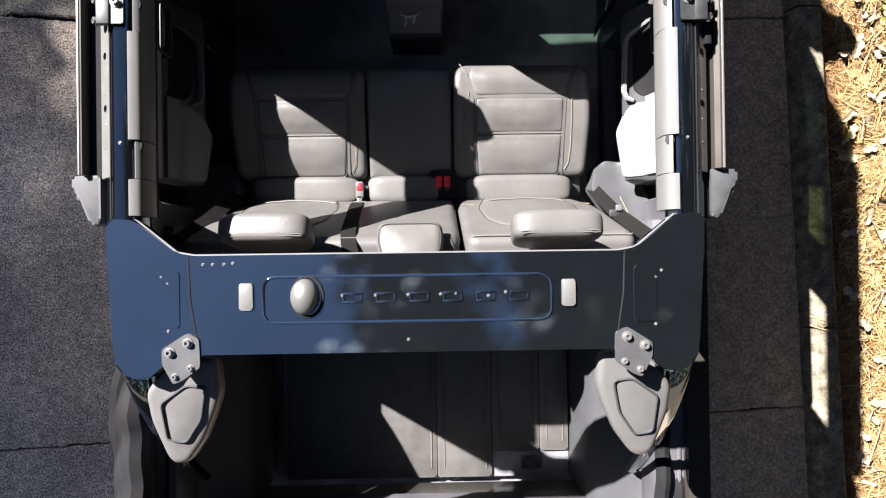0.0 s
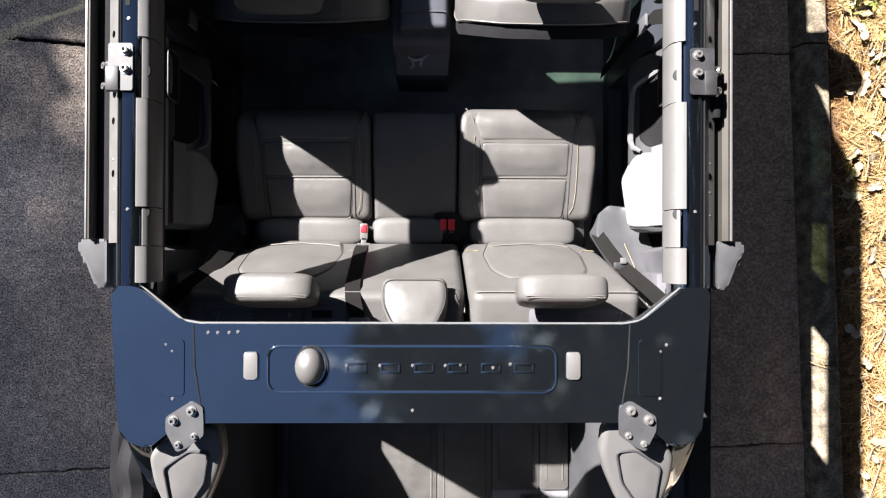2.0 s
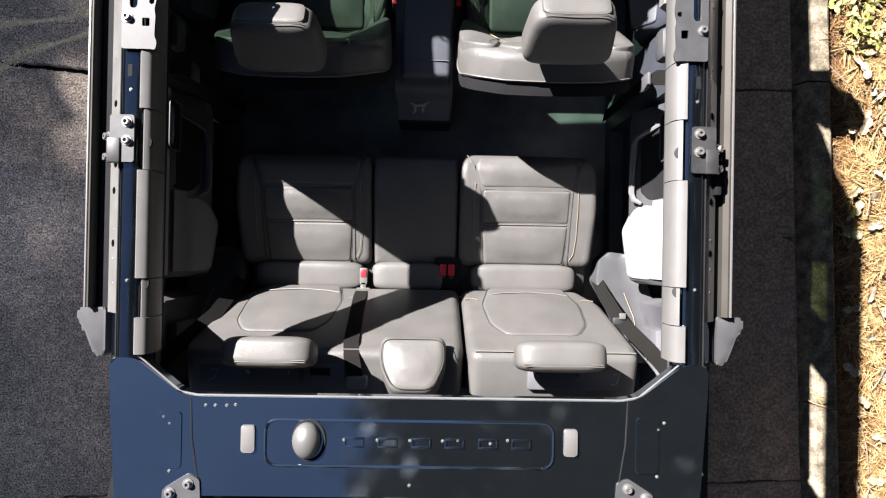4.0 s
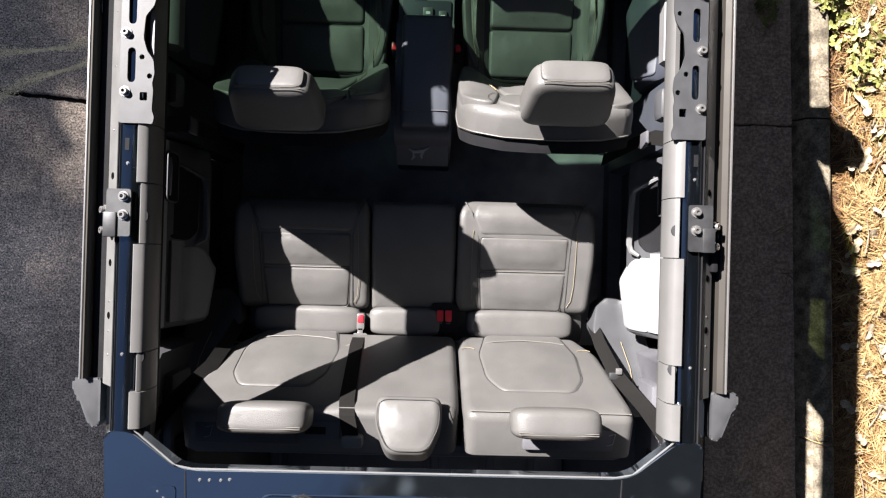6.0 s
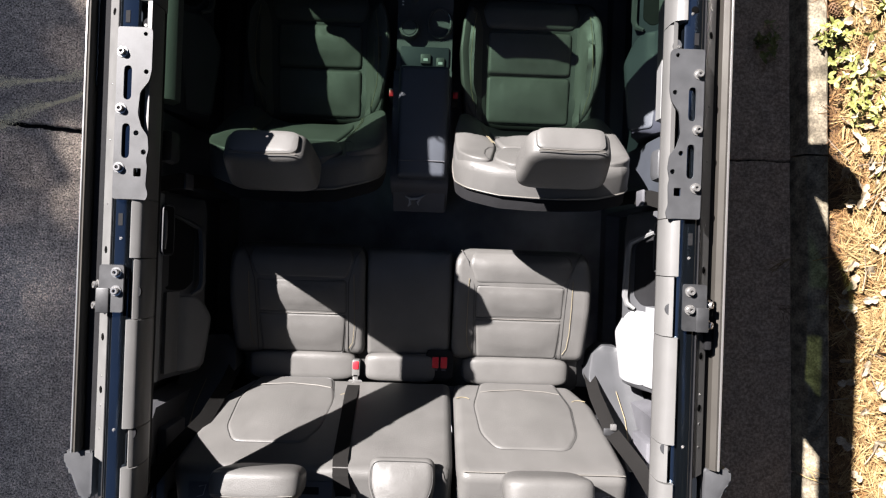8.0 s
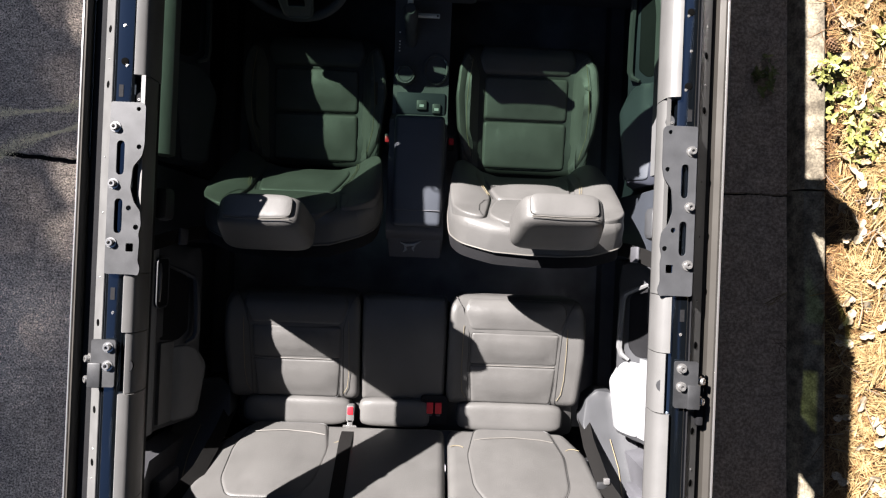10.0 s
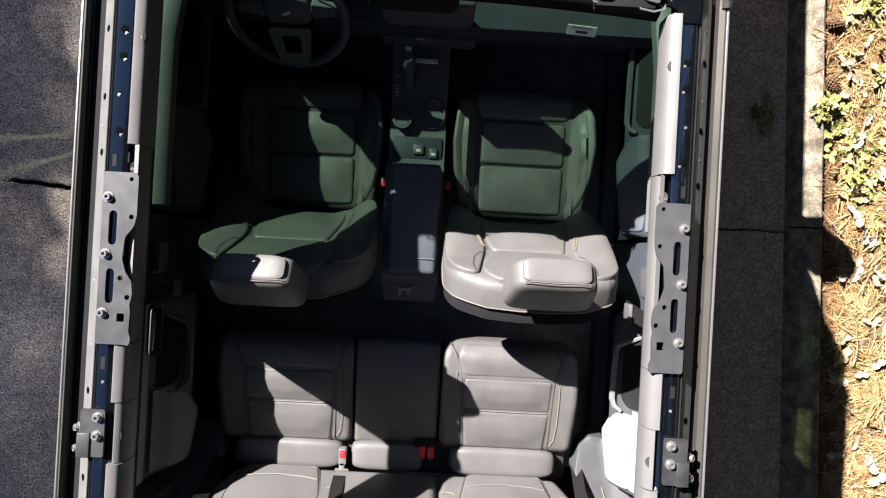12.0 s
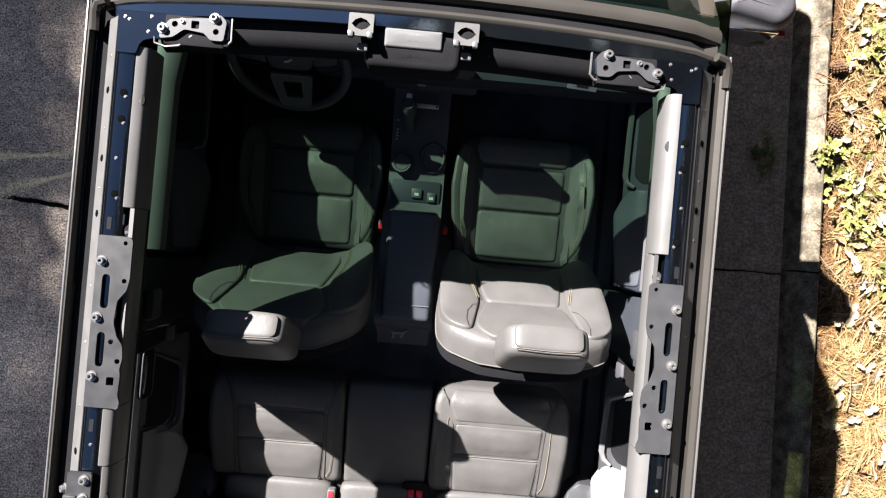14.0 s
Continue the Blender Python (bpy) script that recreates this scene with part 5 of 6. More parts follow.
# ---- front seats ----
def front_seat(cx, cy, label, hx=0.0, hy=0.0, hz=0.0, fall=0.66):
    seat = thing("bucket_seat", (cx, cy, 0.55), label, "car seat", "front seats")
    X = lambda u: cx + u
    # cushion surface: u across, v from the back (0) to the front edge
    def fc(u, v, w):
        z = 0.862 + 0.10 * v + 0.9 * max(0, abs(u) - 0.165) ** 1.5 * 2.2 - 1.9 * max(0, v - 0.44) ** 2 * 3
        return X(u), cy + v, z + w
    def fb(u, v, w):
        """Backrest surface: v up the slope; broad wings swell forward at the sides and fall off at the edge."""
        lean, a = 0.40, abs(u)
        v -= fall * max(0, a - 0.12) * min(1, max(0, (v - 0.22) / 0.30))
        t = min(1, max(0, (a - 0.120) / 0.145))
        high = 0.070 * (1 - 0.88 * min(1, max(0, (v - 0.06) / 0.34)))
        y = cy - 0.005 - v * math.sin(lean) + high * (0.5 * t + 0.5 * t * t * (3 - 2 * t)) - 16.0 * max(0, a - 0.266) ** 2
        z = 0.90 + v * math.cos(lean)
        return X(u), y + w * math.cos(lean), z + w * math.sin(lean)
    base = part("cushion_base", pad(rounded([(-0.245, 0.0), (0.245, 0.0), (0.262, 0.25), (0.25, 0.47), (0.20, 0.51), (-0.20, 0.51), (-0.25, 0.47), (-0.262, 0.25)], 0.05, 5, 3), lambda u, v, w: fc(u, v, w - 0.012), 0.17, 0.03, 0.0), LEATHER_SIDE, seat)
    part("seat_mount", box(X(-0.22), X(0.22), cy + 0.02, cy + 0.44, 0.55, 0.72, 0.02), BLACK, seat)
    for v0, v1 in ((0.025, 0.205), (0.212, 0.375)):
        ci = rounded(rect(-0.162, 0.162, v0, v1), 0.018, 5, 5)
        part("cushion_insert", pad(ci, fc, 0.03, 0.013, 0.012), LEATHER, seat, "grey leather cushion panel")
        seam(ci, fc, -0.010, seat)
    part("thigh_roll", pad(rounded([(-0.172, 0.384), (0.172, 0.384), (0.19, 0.44), (0.17, 0.50), (-0.17, 0.50), (-0.19, 0.44)], 0.02, 4, 3), fc, 0.04, 0.02, 0.006), LEATHER, seat)
    for s in (-1, 1):
        o = [(s * 0.168, 0.02), (s * 0.192, 0.0), (s * 0.236, 0.07), (s * 0.263, 0.17), (s * 0.273, 0.29), (s * 0.263, 0.40), (s * 0.236, 0.462), (s * 0.198, 0.45), (s * 0.172, 0.38)]
        b = part("cushion_bolster", pad(rounded(o, 0.02, 4, 3), lambda u, v, w: fc(u, v, w + 0.002), 0.09, 0.032, 0.026), LEATHER, seat, "grey leather side bolster")
        part("stitching", stitch([(s * 0.206, 0.06), (s * 0.226, 0.14), (s * 0.232, 0.24), (s * 0.226, 0.34), (s * 0.214, 0.42)], lambda u, v, w: fc(u, v, w + 0.020), 0.006), THREAD, b, "tan stitching")
        # backrest wings
        o = [(s * 0.158, 0.03), (s * 0.225, 0.0), (s * 0.268, 0.08), (s * 0.286, 0.22), (s * 0.286, 0.36), (s * 0.278, 0.47), (s * 0.250, 0.526), (s * 0.180, 0.522), (s * 0.166, 0.42), (s * 0.150, 0.31), (s * 0.160, 0.12)]
        b = part("back_bolster", pad(rounded(o, 0.03, 4, 4), lambda u, v, w: fb(u, v, w), 0.05, 0.007, 0.003), LEATHER, seat, "grey leather backrest bolster")
        for e in (0.0, 0.007):
            part("stitching", stitch([(s * (0.176 + e), 0.05), (s * (0.182 + e), 0.13), (s * (0.170 + e), 0.22), (s * (0.152 + e), 0.30)], lambda u, v, w: fb(u, v, w + 0.001), 0.0035, 0.0010), THREAD, b, "tan stitching")
        part("bolster_seam", tube([fb(s * u, v, 0.0030) for u, v in ((0.156, 0.345), (0.176, 0.365), (0.192, 0.41), (0.197, 0.47), (0.190, 0.515))], 0.0008, 5), LEATHER_SIDE, b)
    part("back_insert", pad(rounded([(-0.150, 0.02), (0.150, 0.02), (0.156, 0.12), (0.126, 0.295), (-0.126, 0.295), (-0.156, 0.12)], 0.02, 4, 4), fb, 0.03, 0.013, 0.012), LEATHER, seat, "grey leather backrest panel")
    part("upper_back", pad(rounded([(-0.126, 0.303), (0.126, 0.303), (0.158, 0.41), (0.168, 0.49), (0.12, 0.528), (-0.12, 0.528), (-0.168, 0.49), (-0.158, 0.41)], 0.03, 4, 4), fb, 0.05, 0.008, 0.005), LEATHER, seat, "grey leather shoulder panel")
    shell = rounded([(-0.245, 0.0), (0.245, 0.0), (0.283, 0.15), (0.291, 0.30), (0.286, 0.45), (0.262, 0.535), (0.20, 0.545), (-0.20, 0.545), (-0.262, 0.535), (-0.286, 0.45), (-0.291, 0.30), (-0.283, 0.15)], 0.05, 4, 2)
    part("back_shell", pad(shell, lambda u, v, w: fb(u, v, w - 0.010), 0.095, 0.035, 0.0), LEATHER, seat, "grey leather back shell")
    part("rear_panel", pad([p * 0.985 for p in shell], lambda u, v, w: fb(u, v + 0.001, w - 0.100), 0.045, 0.014, 0.0), RUBBER, seat, "black rear panel")
    edge = [p for p in shell if p[1] > 0.10]
    edge.sort(key=lambda p: math.atan2(p[0], p[1] - 0.12))
    part("rear_piping", tube([fb(p[0] * 1.003, p[1] + 0.002, -0.100) for p in edge], 0.0022, 6), PIPING, seat, "pale piping along the rear edge")
    # headrest on two posts
    for s in (-1, 1):
        part("headrest_post", tube([fb(s * 0.05, 0.46, -0.045), (X(hx + s * 0.05), cy - 0.255 + hy, 1.50 + hz)], 0.007, 8), DARKSTEEL, seat)
    middle, tip = Vector((X(hx), cy - 0.224 + hy, 1.566 + hz)), Matrix.Rotation(radians(-24), 4, "X")
    top = lambda x, y, z: middle + (tip @ Vector((x, y, z)))
    hr = part("headrest", pillow(middle, (0.112, 0.047, 0.092), 0.38, -0.20, tip, 44, 22), LEATHER, seat, "grey leather headrest")
    part("headrest_cap", pillow(top(0, 0.004, 0.084), (0.093, 0.036, 0.013), 0.4, 0.0, tip, 36, 10), LEATHER, hr, "stitched top panel")
    for y in (-0.0325, -0.037):
        part("stitching", tube([top(x, y + 0.004 * (x / 0.1) ** 2, 0.0925 - 0.6 * max(0, abs(x) - 0.06) ** 1.5) for x in [-0.088 + 0.011 * i for i in range(17)]], 0.0013, 4), PIPING, hr)
    # buckle and side trim
    bk = 1 if cx < 0 else -1
    buc = part("buckle_stalk", box(X(bk * 0.285 - 0.012), X(bk * 0.285 + 0.012), cy + 0.10, cy + 0.13, 0.78, 0.93, 0.005), BLACK, seat)
    part("buckle_button", box(X(bk * 0.285 - 0.010), X(bk * 0.285 + 0.010), cy + 0.095, cy + 0.12, 0.93, 0.942, 0.003), RED, buc, "red release button")
    return seat


front_seat(-0.402, 1.18, "grey leather driver's seat with tan stitching, partly shaded", 0.0, -0.023, -0.055)
front_seat(0.408, 1.18, "grey leather passenger seat with tan stitching in sunlight", 0.010, 0.010, -0.035, 0.40)


# ---- rear bench ----
def rear_bench():
    bench = thing("rear_bench", (0, 0.3, 0.55), "grey leather three-place rear bench with split backrest", "car seat")
    def fc(u, v, w):
        """Cushion: v is y; the front edge rolls down."""
        z = 0.893 + 0.27 * (min(v, 0.58) - 0.29) + 0.08 * max(0, v - 0.58) - 7.0 * max(0, v - 0.64) ** 2
        return u, v, z + w
    lean = 0.30
    def fb(u, v, w):
        return u, 0.215 - v * math.sin(lean) + w * math.cos(lean), 0.895 + v * math.cos(lean) + w * math.sin(lean)
    part("bench_base", box(-0.67, 0.65, 0.16, 0.66, 0.62, 0.85, 0.03), LEATHER_SIDE, bench)
    part("bench_plinth", box(-0.66, 0.66, 0.15, 0.60, 0.55, 0.64, 0.01), BLACK, bench)

    def place(x0, x1, i0, i1, outer):
        """An outer place: bolsters, three panels and a roll along the back."""
        o = rounded([(x0, 0.285), (x1, 0.285), (x1 + (0.012 if outer > 0 else 0), 0.5), (x1, 0.675), (x1 - 0.03, 0.712), (x0 + 0.03, 0.712), (x0, 0.675), (x0 - (0.012 if outer < 0 else 0), 0.5)], 0.04, 5, 4)
        rise = lambda u: 0.014 * (max(0, i0 - 0.015 - u, u - i1 - 0.015) / 0.07) ** 1.3
        c = part("cushion", pad(o, lambda u, v, w: fc(u, v, w + rise(u)), 0.12, 0.030, 0.004), LEATHER, bench, "grey leather seat cushion")
        for v0, v1 in ((0.296, 0.446), (0.451, 0.576)):
            k = 0.012 if v0 < 0.4 else 0.0
            ci = rounded([(i0 + k, v0), (i1 - k, v0), (i1, v1), (i0, v1)], 0.014, 4, 5)
            part("cushion_insert", pad(ci, lambda u, v, w: fc(u, v, w + 0.006), 0.02, 0.011, 0.009), LEATHER, c)
            seam(ci, fc, 0.001, c)
        part("piping", tube([fc(i0 + 0.01 + (i1 - i0 - 0.02) * q / 6, 0.4485, 0.0055) for q in range(7)], 0.0016, 5), PIPING, c)
        part("cushion_front", pad(rounded([(i0 - 0.004, 0.583), (i1 + 0.004, 0.583), (i1 + 0.03, 0.66), (i1 + 0.012, 0.700), (i0 - 0.012, 0.700), (i0 - 0.03, 0.66)], 0.02, 4, 4), lambda u, v, w: fc(u, v, w + 0.006), 0.02, 0.012, 0.007), LEATHER, c)
        for s, e in ((-1, i0), (1, i1)):
            part("stitching", stitch([(e + s * 0.010, 0.315), (e + s * 0.024, 0.34), (e + s * 0.030, 0.40), (e + s * 0.030, 0.50), (e + s * 0.028, 0.60)], lambda u, v, w: fc(u, v, w + 0.004 + rise(u)), 0.003), THREAD, c, "tan stitching")
            part("bolster_seam", tube([fc(u, v, 0.003 + rise(u)) for u, v in ((e + s * 0.004, 0.30), (e + s * 0.006, 0.44), (e + s * 0.008, 0.57), (e + s * 0.034, 0.665), (e + s * 0.060, 0.705))], 0.0018, 5), LEATHER_SIDE, c)
        part("cushion_roll", pillow(((i0 + i1) / 2, 0.243, 0.868), ((i1 - i0) / 2 + 0.040, 0.056, 0.050), 0.42), LEATHER, bench, "grey leather lumbar roll")

    place(-0.685, -0.190, -0.590, -0.258, -1)
    place(0.142, 0.650, 0.226, 0.556, 1)
    part("cushion", pad(rounded(rect(-0.184, 0.136, 0.285, 0.70), 0.02, 4, 4), lambda u, v, w: fc(u, v, w - 0.008), 0.10, 0.02, 0.006), LEATHER, bench, "grey leather middle cushion")
    part("cushion_roll", pillow((-0.050, 0.245, 0.868), (0.140, 0.055, 0.050), 0.42), LEATHER, bench)

    # backrest: a wide section of two places and a narrow one
    def back(x0, x1, sections):
        top = 0.575
        o = rounded([(x0 + (0.10 if x0 < -0.5 else 0.0), 0.035), (x1 - (0.08 if x1 > 0.5 else 0.0), 0.035), (x1 - (0.02 if x1 > 0.5 else 0.0), 0.17), (x1, top - 0.05), (x1 - 0.015, top), (x0 + 0.015, top), (x0, top - 0.05), (x0 + (0.02 if x0 < -0.5 else 0.0), 0.17)], 0.03, 4, 4)
        b = part("backrest", pad(o, fb, 0.142, 0.030, 0.004), LEATHER, bench, "grey leather backrest section")
        if x0 > 0:
            part("piping", tube([fb(x, top - 0.012, 0.001) for x in (x0 + 0.02, (x0 + x1) / 2, x1 - 0.02)], 0.0018, 5), PIPING, b)
        for i0, i1 in sections:
            oo = rounded([(i0 + 0.015, 0.04), (i1 - 0.015, 0.04), (i1 + 0.018, 0.20), (i1 + 0.004, 0.37), (i1 - 0.04, 0.452), (i0 + 0.04, 0.452), (i0 - 0.004, 0.37), (i0 - 0.018, 0.20)], 0.03, 5, 4)
            part("back_insert", pad(oo, lambda u, v, w: fb(u, v, w + 0.007), 0.022, 0.012, 0.012), LEATHER, b)
            seam(oo, fb, 0.002, b)
            part("piping", tube([fb(i0 + 0.01, 0.118, 0.007), fb(i0 + 0.06, 0.113, 0.0125), fb((i0 + i1) / 2, 0.108, 0.0155), fb(i1 - 0.06, 0.113, 0.0125), fb(i1 - 0.01, 0.118, 0.007)], 0.0022, 5), PIPING, b)
            for s, e in ((-1, i0), (1, i1)):
                part("stitching", stitch([(e + s * 0.030, 0.158), (e + s * 0.042, 0.150), (e + s * 0.060, 0.148), (e + s * 0.078, 0.156)], fb, 0.002, 0.0015), THREAD, b, "tan stitching")
        return b

    left = back(-0.69, 0.142, ((-0.585, -0.285),))
    right = back(0.152, 0.672, ((0.238, 0.548),))
    # black guide blocks; they also stand for the headrests' shadow on the backrest
    part("headrest_base", box(0.331, 0.60, -0.064, 0.0, 1.39, 1.431, 0.006), BLACK, bench, "black headrest base that also stands for shadow")
    part("headrest_base", box(-0.635, -0.335, -0.064, 0.0, 1.39, 1.431, 0.006), BLACK, bench, "black headrest base that also stands for shadow")
    for x in (-0.492, -0.376, 0.360, 0.479):
        share("post_guide", RIVET, (x, -0.020, 1.4315), bench, Matrix.Scale(1.8, 4))
    # fixed plastic top strip with release, belts and marks
    part("back_panel", box(-0.68, 0.65, -0.118, -0.075, 0.78, 1.36, 0.02), BLACK, bench)
    rel = part("release_recess", box(-0.33, -0.21, -0.045, 0.01, 1.425, 1.438, 0.004), BLACK, left)
    part("release_slot", box(-0.31, -0.25, -0.028, -0.006, 1.438, 1.440, 0.001), RUBBER, rel)
    for x, b in ((-0.60, left), (0.585, right)):
        part("seat_mark", tube([(x, -0.015, 1.4345), (x + 0.02, -0.010, 1.4345), (x + 0.012, -0.040, 1.4345), (x - 0.006, -0.045, 1.4345)], 0.0014, 5), EMBLEM, b, "small printed seat symbol")

    def headrest(cx, cy, cz, w2, d0, d1, tilt, th, label, narrow=0.95):
        fh = lambda u, v, w: (cx + u, cy + v * math.cos(tilt) + w * math.sin(tilt) + 0.3 * min(0, w + 0.02), cz - v * math.sin(tilt) + w * math.cos(tilt) - 0.5 * max(0, abs(u) - w2 * 0.7) ** 1.4)
        o = rounded([(-w2 * narrow, d0), (w2 * narrow, d0), (w2, (d0 + d1) / 2), (w2 * 0.97, d1), (-w2 * 0.97, d1), (-w2, (d0 + d1) / 2)], 0.03, 5, 3)
        h = part("headrest", pad(o, fh, th, 0.022, 0.008), LEATHER, bench, label)
        e = rounded([(-w2 * (narrow - 0.07), d0 + 0.010), (w2 * (narrow - 0.07), d0 + 0.010), (w2 * 0.93, (d0 + d1) / 2), (w2 * 0.90, d1 - 0.012), (-w2 * 0.90, d1 - 0.012), (-w2 * 0.93, (d0 + d1) / 2)], 0.03, 5, 3)
        part("seam", tube([fh(p[0], p[1], 0.001) for p in e + e[:1]], 0.0012, 4), LEATHER_SIDE, h)
        for s in (-1, 1):
            part("headrest_post", tube([(cx + s * 0.05, cy - 0.005, cz - th), (cx + s * 0.05, cy - 0.02, 1.40)], 0.007, 8), DARKSTEEL, bench)
    for cx in (-0.384, 0.390):
        tip = Matrix.Rotation(radians(-12), 4, "X")
        h = part("headrest", pillow((cx, 0.0575, 1.565), (0.127, 0.044, 0.092), 0.45, 0.14, tip, 44, 22), LEATHER, bench, "grey leather outer headrest")
        rim = lambda x, y, z: Vector((cx, 0.0575, 1.565)) + (tip @ Vector((x, y, z)))
        for y in (-0.0225, -0.0275):
            part("stitching", tube([rim(x, y, 0.0885 - 0.5 * max(0, abs(x) - 0.08) ** 1.5) for x in [-0.104 + 0.013 * i for i in range(17)]], 0.0012, 4), PIPING, h, "pale stitched edge")
        for s in (-1, 1):
            part("headrest_post", tube([(cx + s * 0.05, 0.05, 1.56), (cx + s * 0.05, 0.02, 1.40)], 0.007, 8), DARKSTEEL, bench)
    headrest(-0.008, 0.014, 1.49, 0.098, -0.076, 0.088, 0.35, 0.07, "grey leather middle headrest", 0.62)
    # buckles in the gaps: one with its tongue pushed in, and a black double one
    x, y = -0.218, 0.240
    k = part("buckle", plate(rounded(rect(x - 0.014, x + 0.014, y - 0.028, y + 0.034), 0.006, 4), 0.895, 0.928, b=0.002), TRIMGREY, bench, "pale buckle with a red button")
    part("buckle_button", box(x - 0.011, x + 0.011, y + 0.000, y + 0.030, 0.922, 0.932, 0.003), RED, k, "red release button")
    part("buckle_tongue", plate(rounded(rect(x - 0.026, x + 0.026, y - 0.066, y - 0.040), 0.006, 4), 0.924, 0.929, holes=[rounded(rect(x - 0.019, x + 0.019, y - 0.060, y - 0.052), 0.003, 3)]), BOLT, k, "steel tongue")
    part("tongue_blade", box(x - 0.010, x + 0.010, y - 0.042, y - 0.020, 0.923, 0.928, 0.002), BOLT, k)
    k = part("buckle_box", plate(rounded(rect(0.047, 0.151, 0.205, 0.318), 0.020, 4), 0.86, 0.905, b=0.004), RUBBER, bench, "black double buckle housing")
    for x in (0.083, 0.115):
        part("buckle_button", box(x - 0.0125, x + 0.0125, 0.250, 0.293, 0.905, 0.914, 0.003), RED, k, "red release button")
        part("button_slot", box(x - 0.008, x + 0.008, 0.240, 0.246, 0.905, 0.907, 0.0005), BLACK, k)
    return bench


rear_bench()


# ---- seat belts ----
def belts():
    b = thing("seat_belt", (-0.232, 0.1, 1.42), "black webbing belt over the middle of the rear backrest", "seat belt", "rear seat belts")
    part("webbing", ribbon([(-0.175, -0.03, 1.452), (-0.188, 0.03, 1.447), (-0.196, 0.066, 1.40), (-0.205, 0.115, 1.24), (-0.216, 0.175, 1.05), (-0.218, 0.195, 0.945)], 0.046, 0.003, (1, 0, 0)), WEBBING, b)
    part("belt_outlet", box(-0.20, -0.14, -0.06, -0.025, 1.425, 1.465, 0.008), GREY, b, "grey belt outlet")
    part("belt_tongue", box(-0.250, -0.186, 0.180, 0.195, 0.952, 0.962, 0.004), STEEL, b, "steel tongue")
    for s in (-1, 1):
        q = thing("seat_belt", (s * 0.70, 0.1, 1.2), "black webbing belt beside the rear bench", "seat belt", "rear seat belts")
        part("webbing", ribbon([(s * 0.74, -0.01, 1.50), (s * 0.72, 0.05, 1.35), (s * 0.665, 0.125, 1.23), (s * 0.66, 0.2, 1.05), (s * 0.69, 0.27, 0.80)], 0.046, 0.003, (0.8 * s, 0.6, 0)), WEBBING, q)
        if s > 0:
            part("belt_tongue", box(0.64, 0.69, 0.11, 0.135, 1.232, 1.242, 0.004), STEEL, q, "steel tongue")
            part("belt_hook", box(0.66, 0.68, 0.13, 0.15, 1.238, 1.25, 0.003), BOLT, q)
        r = thing("seat_belt", (s * 0.73, 0.86, 1.3), "black webbing belt hanging from the middle pillar", "seat belt", "front seat belts")
        part("webbing", ribbon([(s * 0.735, 0.86, 1.47), (s * 0.71, 0.88, 1.40), (s * 0.72, 0.90, 1.2), (s * 0.75, 0.92, 0.7)], 0.046, 0.003, (0.2, 1, 0)), WEBBING, r)
        part("belt_tongue", box(s * 0.70, s * 0.71, 0.86, 0.91, 1.30, 1.36, 0.004), BLACK, r)


belts()


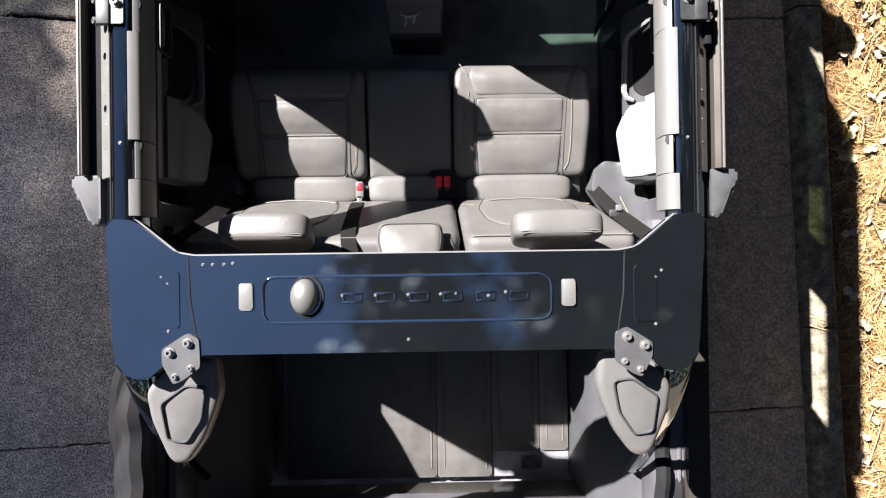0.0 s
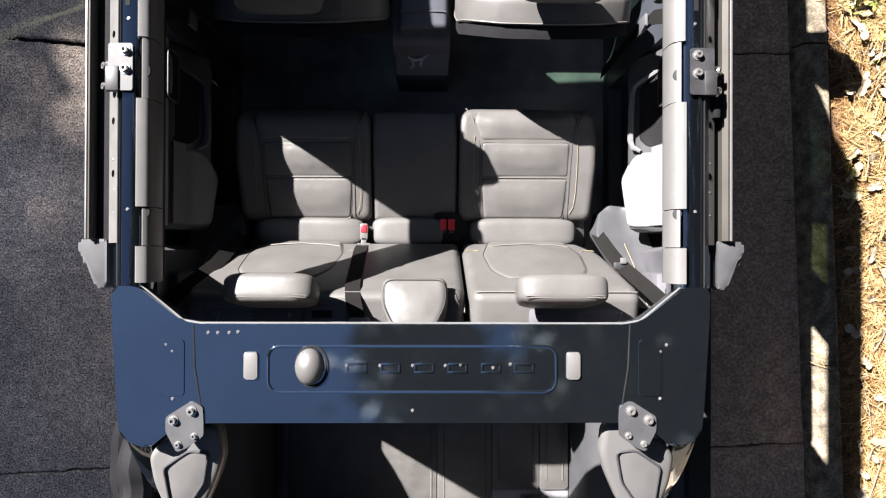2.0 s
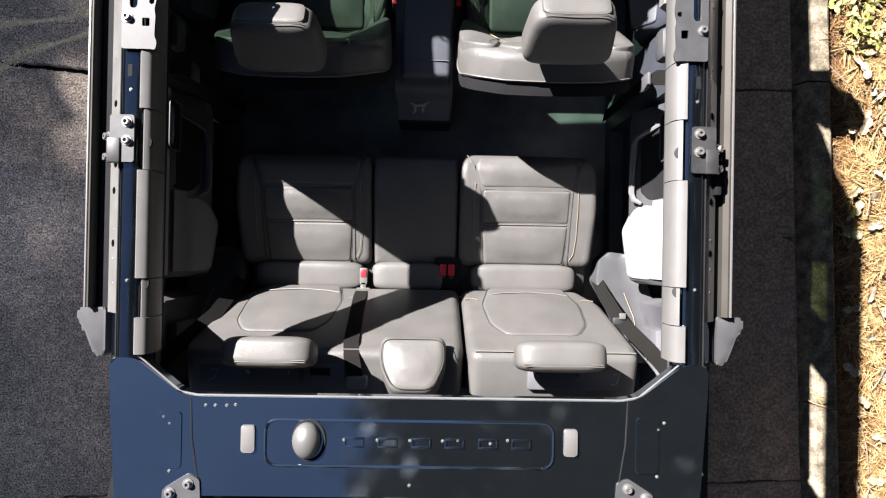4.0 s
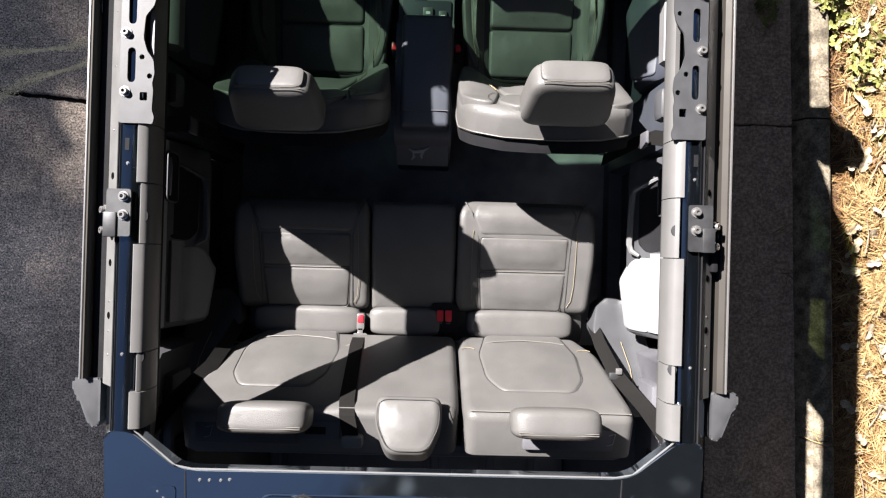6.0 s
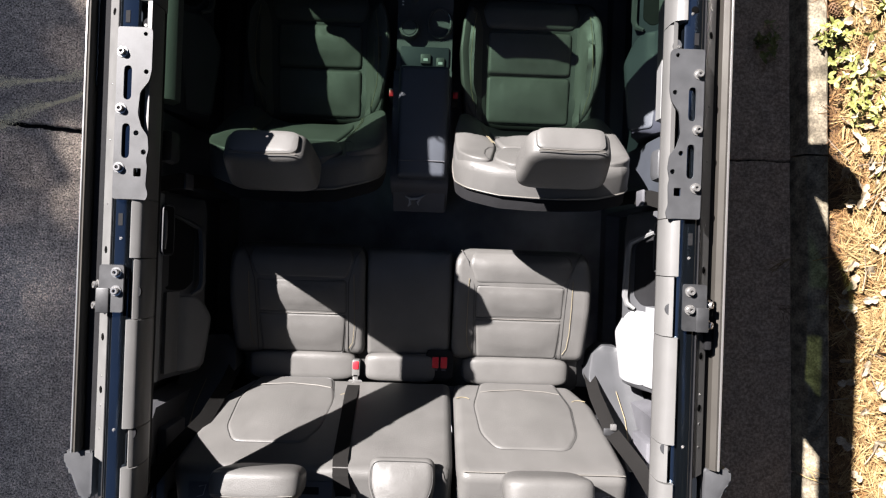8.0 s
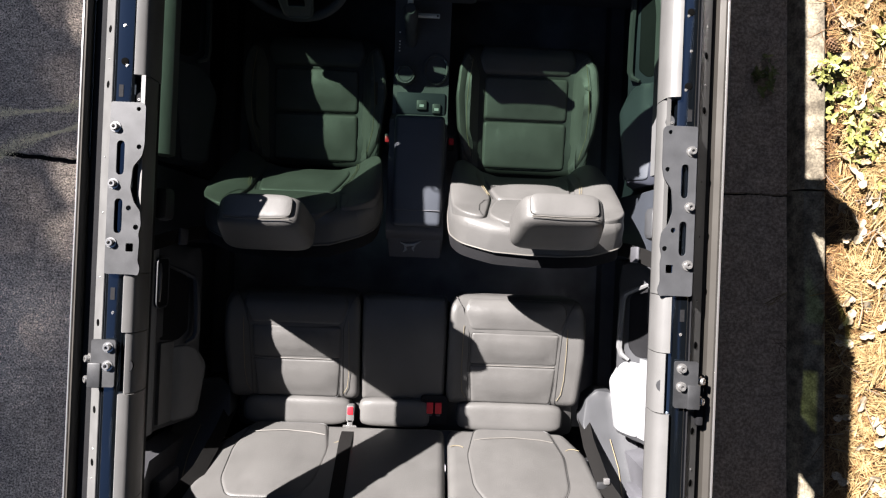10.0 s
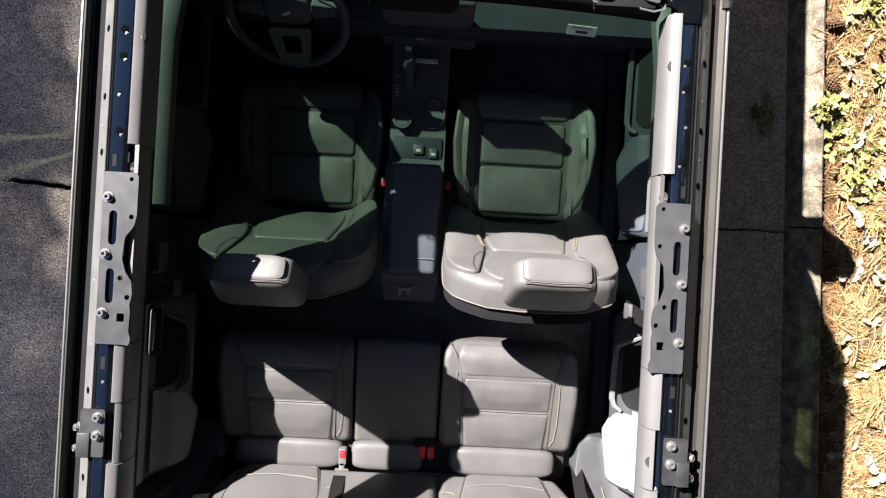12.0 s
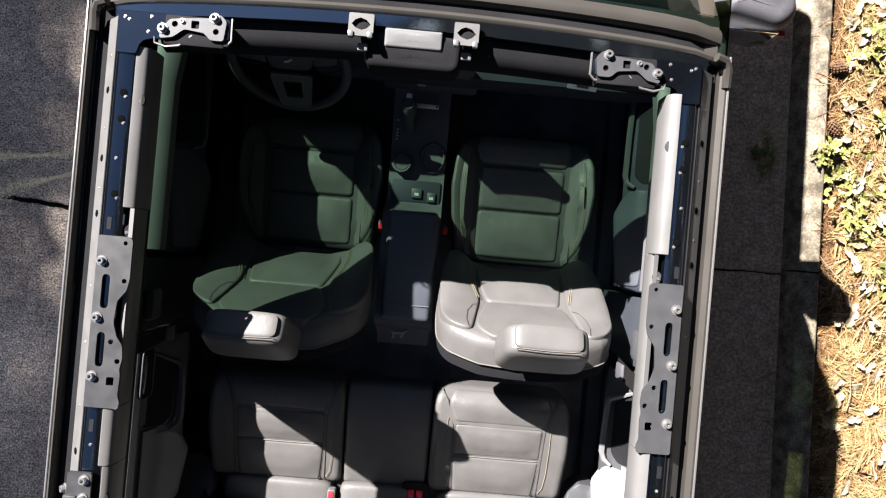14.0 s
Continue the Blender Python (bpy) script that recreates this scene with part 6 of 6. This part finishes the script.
# ---- console ----
def console():
    c = thing("centre_console", (0, 1.3, 0.55), "black centre console with padded armrest between the front seats", "console")
    part("console_body", plate(rounded([(0.875, 0.55), (0.86, 0.80), (0.93, 1.005), (0.955, 1.02), (1.345, 1.03), (1.385, 0.925), (1.60, 0.925), (1.74, 0.955), (1.86, 1.0), (1.95, 1.0), (1.95, 0.55)], 0.02, 4), -0.105, 0.105, "x"), BLACK, c)
    f = lambda u, v, w: (u + 0.008, v, 1.094 + 0.06 * (v - 0.96) + w)
    a = part("armrest", pad(rounded(rect(-0.088, 0.088, 0.955, 1.345), 0.018, 5, 4), f, 0.09, 0.018, 0.004), SLATE, c, "dark blue-grey padded armrest lid")
    part("armrest_seam", tube([f(x, 1.012, 0.004) for x in (-0.080, 0, 0.080)], 0.002, 5), BLACK, a)
    # back panel with a pale emblem shape
    back = part("rear_panel", loft([[(x, y, z) for x, y, z in ((-0.098, 0.972, 0.97), (0.098, 0.972, 0.97), (0.10, 0.865, 0.85), (-0.10, 0.865, 0.85))], [(x, y, z) for x, y, z in ((-0.096, 0.965, 0.995), (0.096, 0.965, 0.995), (0.097, 0.845, 0.905), (-0.097, 0.845, 0.905))]]), BLACK, c)
    g = lambda u, v, w: (-0.012 + u, 0.892 + v * 0.8 - 0.6 * w, 0.9425 + v * 0.6 + 0.8 * w)
    em = bmesh.new()
    for ends in (((-0.040, 0.012), (-0.018, 0.000), (0.012, 0.004), (0.036, 0.020)), ((-0.024, -0.002), (-0.020, -0.020), (-0.030, -0.034)), ((0.016, 0.002), (0.006, -0.014), (0.010, -0.028))):
        pts = [g(u, v, 0.002) for u, v in ends]
        tube(pts, [0.003] + [0.0065] * (len(pts) - 2) + [0.002], 6, em)
    part("emblem", em, EMBLEM, back, "dim grey plain emblem shape")
    # controls ahead of the armrest
    dial = bmesh.new()
    loft([[(-0.06 + r * math.cos(2 * math.pi * i / 28), 1.53 + r * math.sin(2 * math.pi * i / 28), z) for i in range(28)] for r, z in ((0.037, 0.92), (0.037, 0.945), (0.033, 0.965), (0.027, 0.968), (0.024, 0.962))], dial)
    k = part("selector_dial", dial, BLACK, c, "round selector dial with bright arc")
    part("dial_arc", tube([(-0.06 + 0.034 * math.cos(a), 1.53 + 0.034 * math.sin(a), 0.964) for a in [math.pi * (1.05 + 0.9 * i / 14) for i in range(15)]], 0.003, 6), BOLT, k)
    for x, y in ((-0.065, 1.55), (-0.045, 1.55), (-0.055, 1.535), (-0.055, 1.56)):
        part("dial_mark", box(x - 0.003, x + 0.003, y - 0.0012, y + 0.0012, 0.9625, 0.9632, 0), DARKSTEEL, k)
    hold = part("cup_holder", tube([(0.055 + 0.044 * math.cos(a), 1.56 + 0.055 * math.sin(a), 0.93) for a in [2 * math.pi * i / 28 for i in range(29)]], 0.006, 6), BLACK, c)
    # highlight on the holder's ring, put in as a bright segment
    part("rim_highlight", tube([(0.055 + 0.042 * math.cos(a), 1.56 + 0.052 * math.sin(a), 0.936) for a in [math.pi * (-0.3 + 0.55 * i / 10) for i in range(11)]], 0.003, 6), BOLT, hold, "highlight on the rim drawn as a bright segment")
    sw = part("switch_panel", box(-0.09, 0.095, 1.385, 1.47, 0.915, 0.935, 0.006), TRIMDARK, c, "dark switch panel")
    for x0, x1, y0 in ((-0.014, 0.026, 1.402), (0.046, 0.078, 1.390)):
        q = part("switch", box(x0, x1, y0, y0 + 0.038, 0.935, 0.946, 0.005), DOORGREY, sw, "grey console switch")
        part("switch_mark", box((x0 + x1) / 2 - 0.008, (x0 + x1) / 2 + 0.008, y0 + 0.010, y0 + 0.020, 0.946, 0.9465, 0), MARK, q, "pale printed symbol")
    # shift lever with a pale button, position marks
    lever = part("shift_lever", loft([[(-0.042 + r * math.cos(2 * math.pi * i / 16), y + 1.1 * r * math.sin(2 * math.pi * i / 16), z) for i in range(16)] for r, y, z in ((0.022, 1.66, 0.93), (0.018, 1.68, 1.0), (0.026, 1.70, 1.05), (0.028, 1.715, 1.085), (0.018, 1.72, 1.10))]), BLACK, c)
    part("lever_button", box(-0.053, -0.033, 1.735, 1.755, 1.085, 1.10, 0.003), WHITE, lever, "pale button")
    for k2 in range(5):
        part("position_mark", box(-0.088, -0.082, 1.615 + 0.012 * k2 + (0.022 if k2 == 4 else 0), 1.620 + 0.012 * k2 + (0.022 if k2 == 4 else 0), 0.955, 0.9556, 0), WHITE, c)
    tray = part("tray_pull", box(-0.032, 0.062, 1.732, 1.748, 0.985, 0.995, 0.003), WHITE, c, "pale pull plate with screws")
    for x in (-0.024, 0.054):
        share("screw", RIVET, (x, 1.739, 0.995), tray)


console()


# ---- steering wheel ----
def steering_wheel():
    tilt = 0.55
    f = lambda u, v, q: (-0.432 + u, 1.776 + v * math.sin(tilt) - q * math.cos(tilt), 1.24 + v * math.cos(tilt) + q * math.sin(tilt))
    w = part("steering_wheel", tube([f(0.188 * math.cos(a), 0.188 * math.sin(a), 0.0) for a in [2 * math.pi * i / 40 for i in range(41)]], 0.016, 10), BLACK, car, "black leather steering wheel with grey lower spoke")
    part("hub", pad(rounded([(-0.065, -0.03), (0.065, -0.03), (0.085, 0.03), (0.06, 0.07), (-0.06, 0.07), (-0.085, 0.03)], 0.025, 4), f, 0.06, 0.015, 0.008), BLACK, w)
    part("hub_emblem", tube([f(-0.012, 0.018, 0.009), f(0.0, 0.022, 0.010), f(0.013, 0.03, 0.009)], 0.004, 5), WHITE, w, "small pale emblem shape")
    for s in (-1, 1):
        part("side_spoke", pad(rounded([(s * 0.075, -0.005), (s * 0.17, 0.012), (s * 0.175, 0.045), (s * 0.08, 0.055)], 0.01, 4), f, 0.03, 0.008, 0.003), BLACK, w)
        part("spoke_trim", tube([f(s * 0.09, -0.004, 0.004), f(s * 0.145, -0.002, 0.004), f(s * 0.165, 0.015, 0.004), f(s * 0.16, 0.05, 0.004), f(s * 0.11, 0.075, 0.004)], 0.0028, 6), STEEL, w)
    outer = rounded([(-0.07, -0.035), (0.07, -0.035), (0.05, -0.165), (0.035, -0.178), (-0.035, -0.178), (-0.05, -0.165)], 0.01, 4)
    inner = rounded([(-0.034, -0.06), (0.034, -0.06), (0.030, -0.135), (-0.030, -0.135)], 0.008, 4)
    bm = plate(outer, 0.0, 0.012, "z", [inner])
    for v in bm.verts:
        v.co = f(v.co.x, v.co.y, v.co.z)
    part("lower_spoke", bm, GREY, w, "satin grey lower spoke with an opening")
    part("spoke_edge", tube([f(p[0], p[1], 0.013) for p in outer[2:] + outer[:1]], 0.0028, 6), SILVER, w)
    part("spoke_edge", tube([f(p[0], p[1], 0.013) for p in inner + inner[:1]], 0.0022, 6), SILVER, w)
    part("column", tube([f(0, 0, -0.03), f(0, 0.0, -0.18)], [0.05, 0.06], 14), BLACK, w)


steering_wheel()

litter()
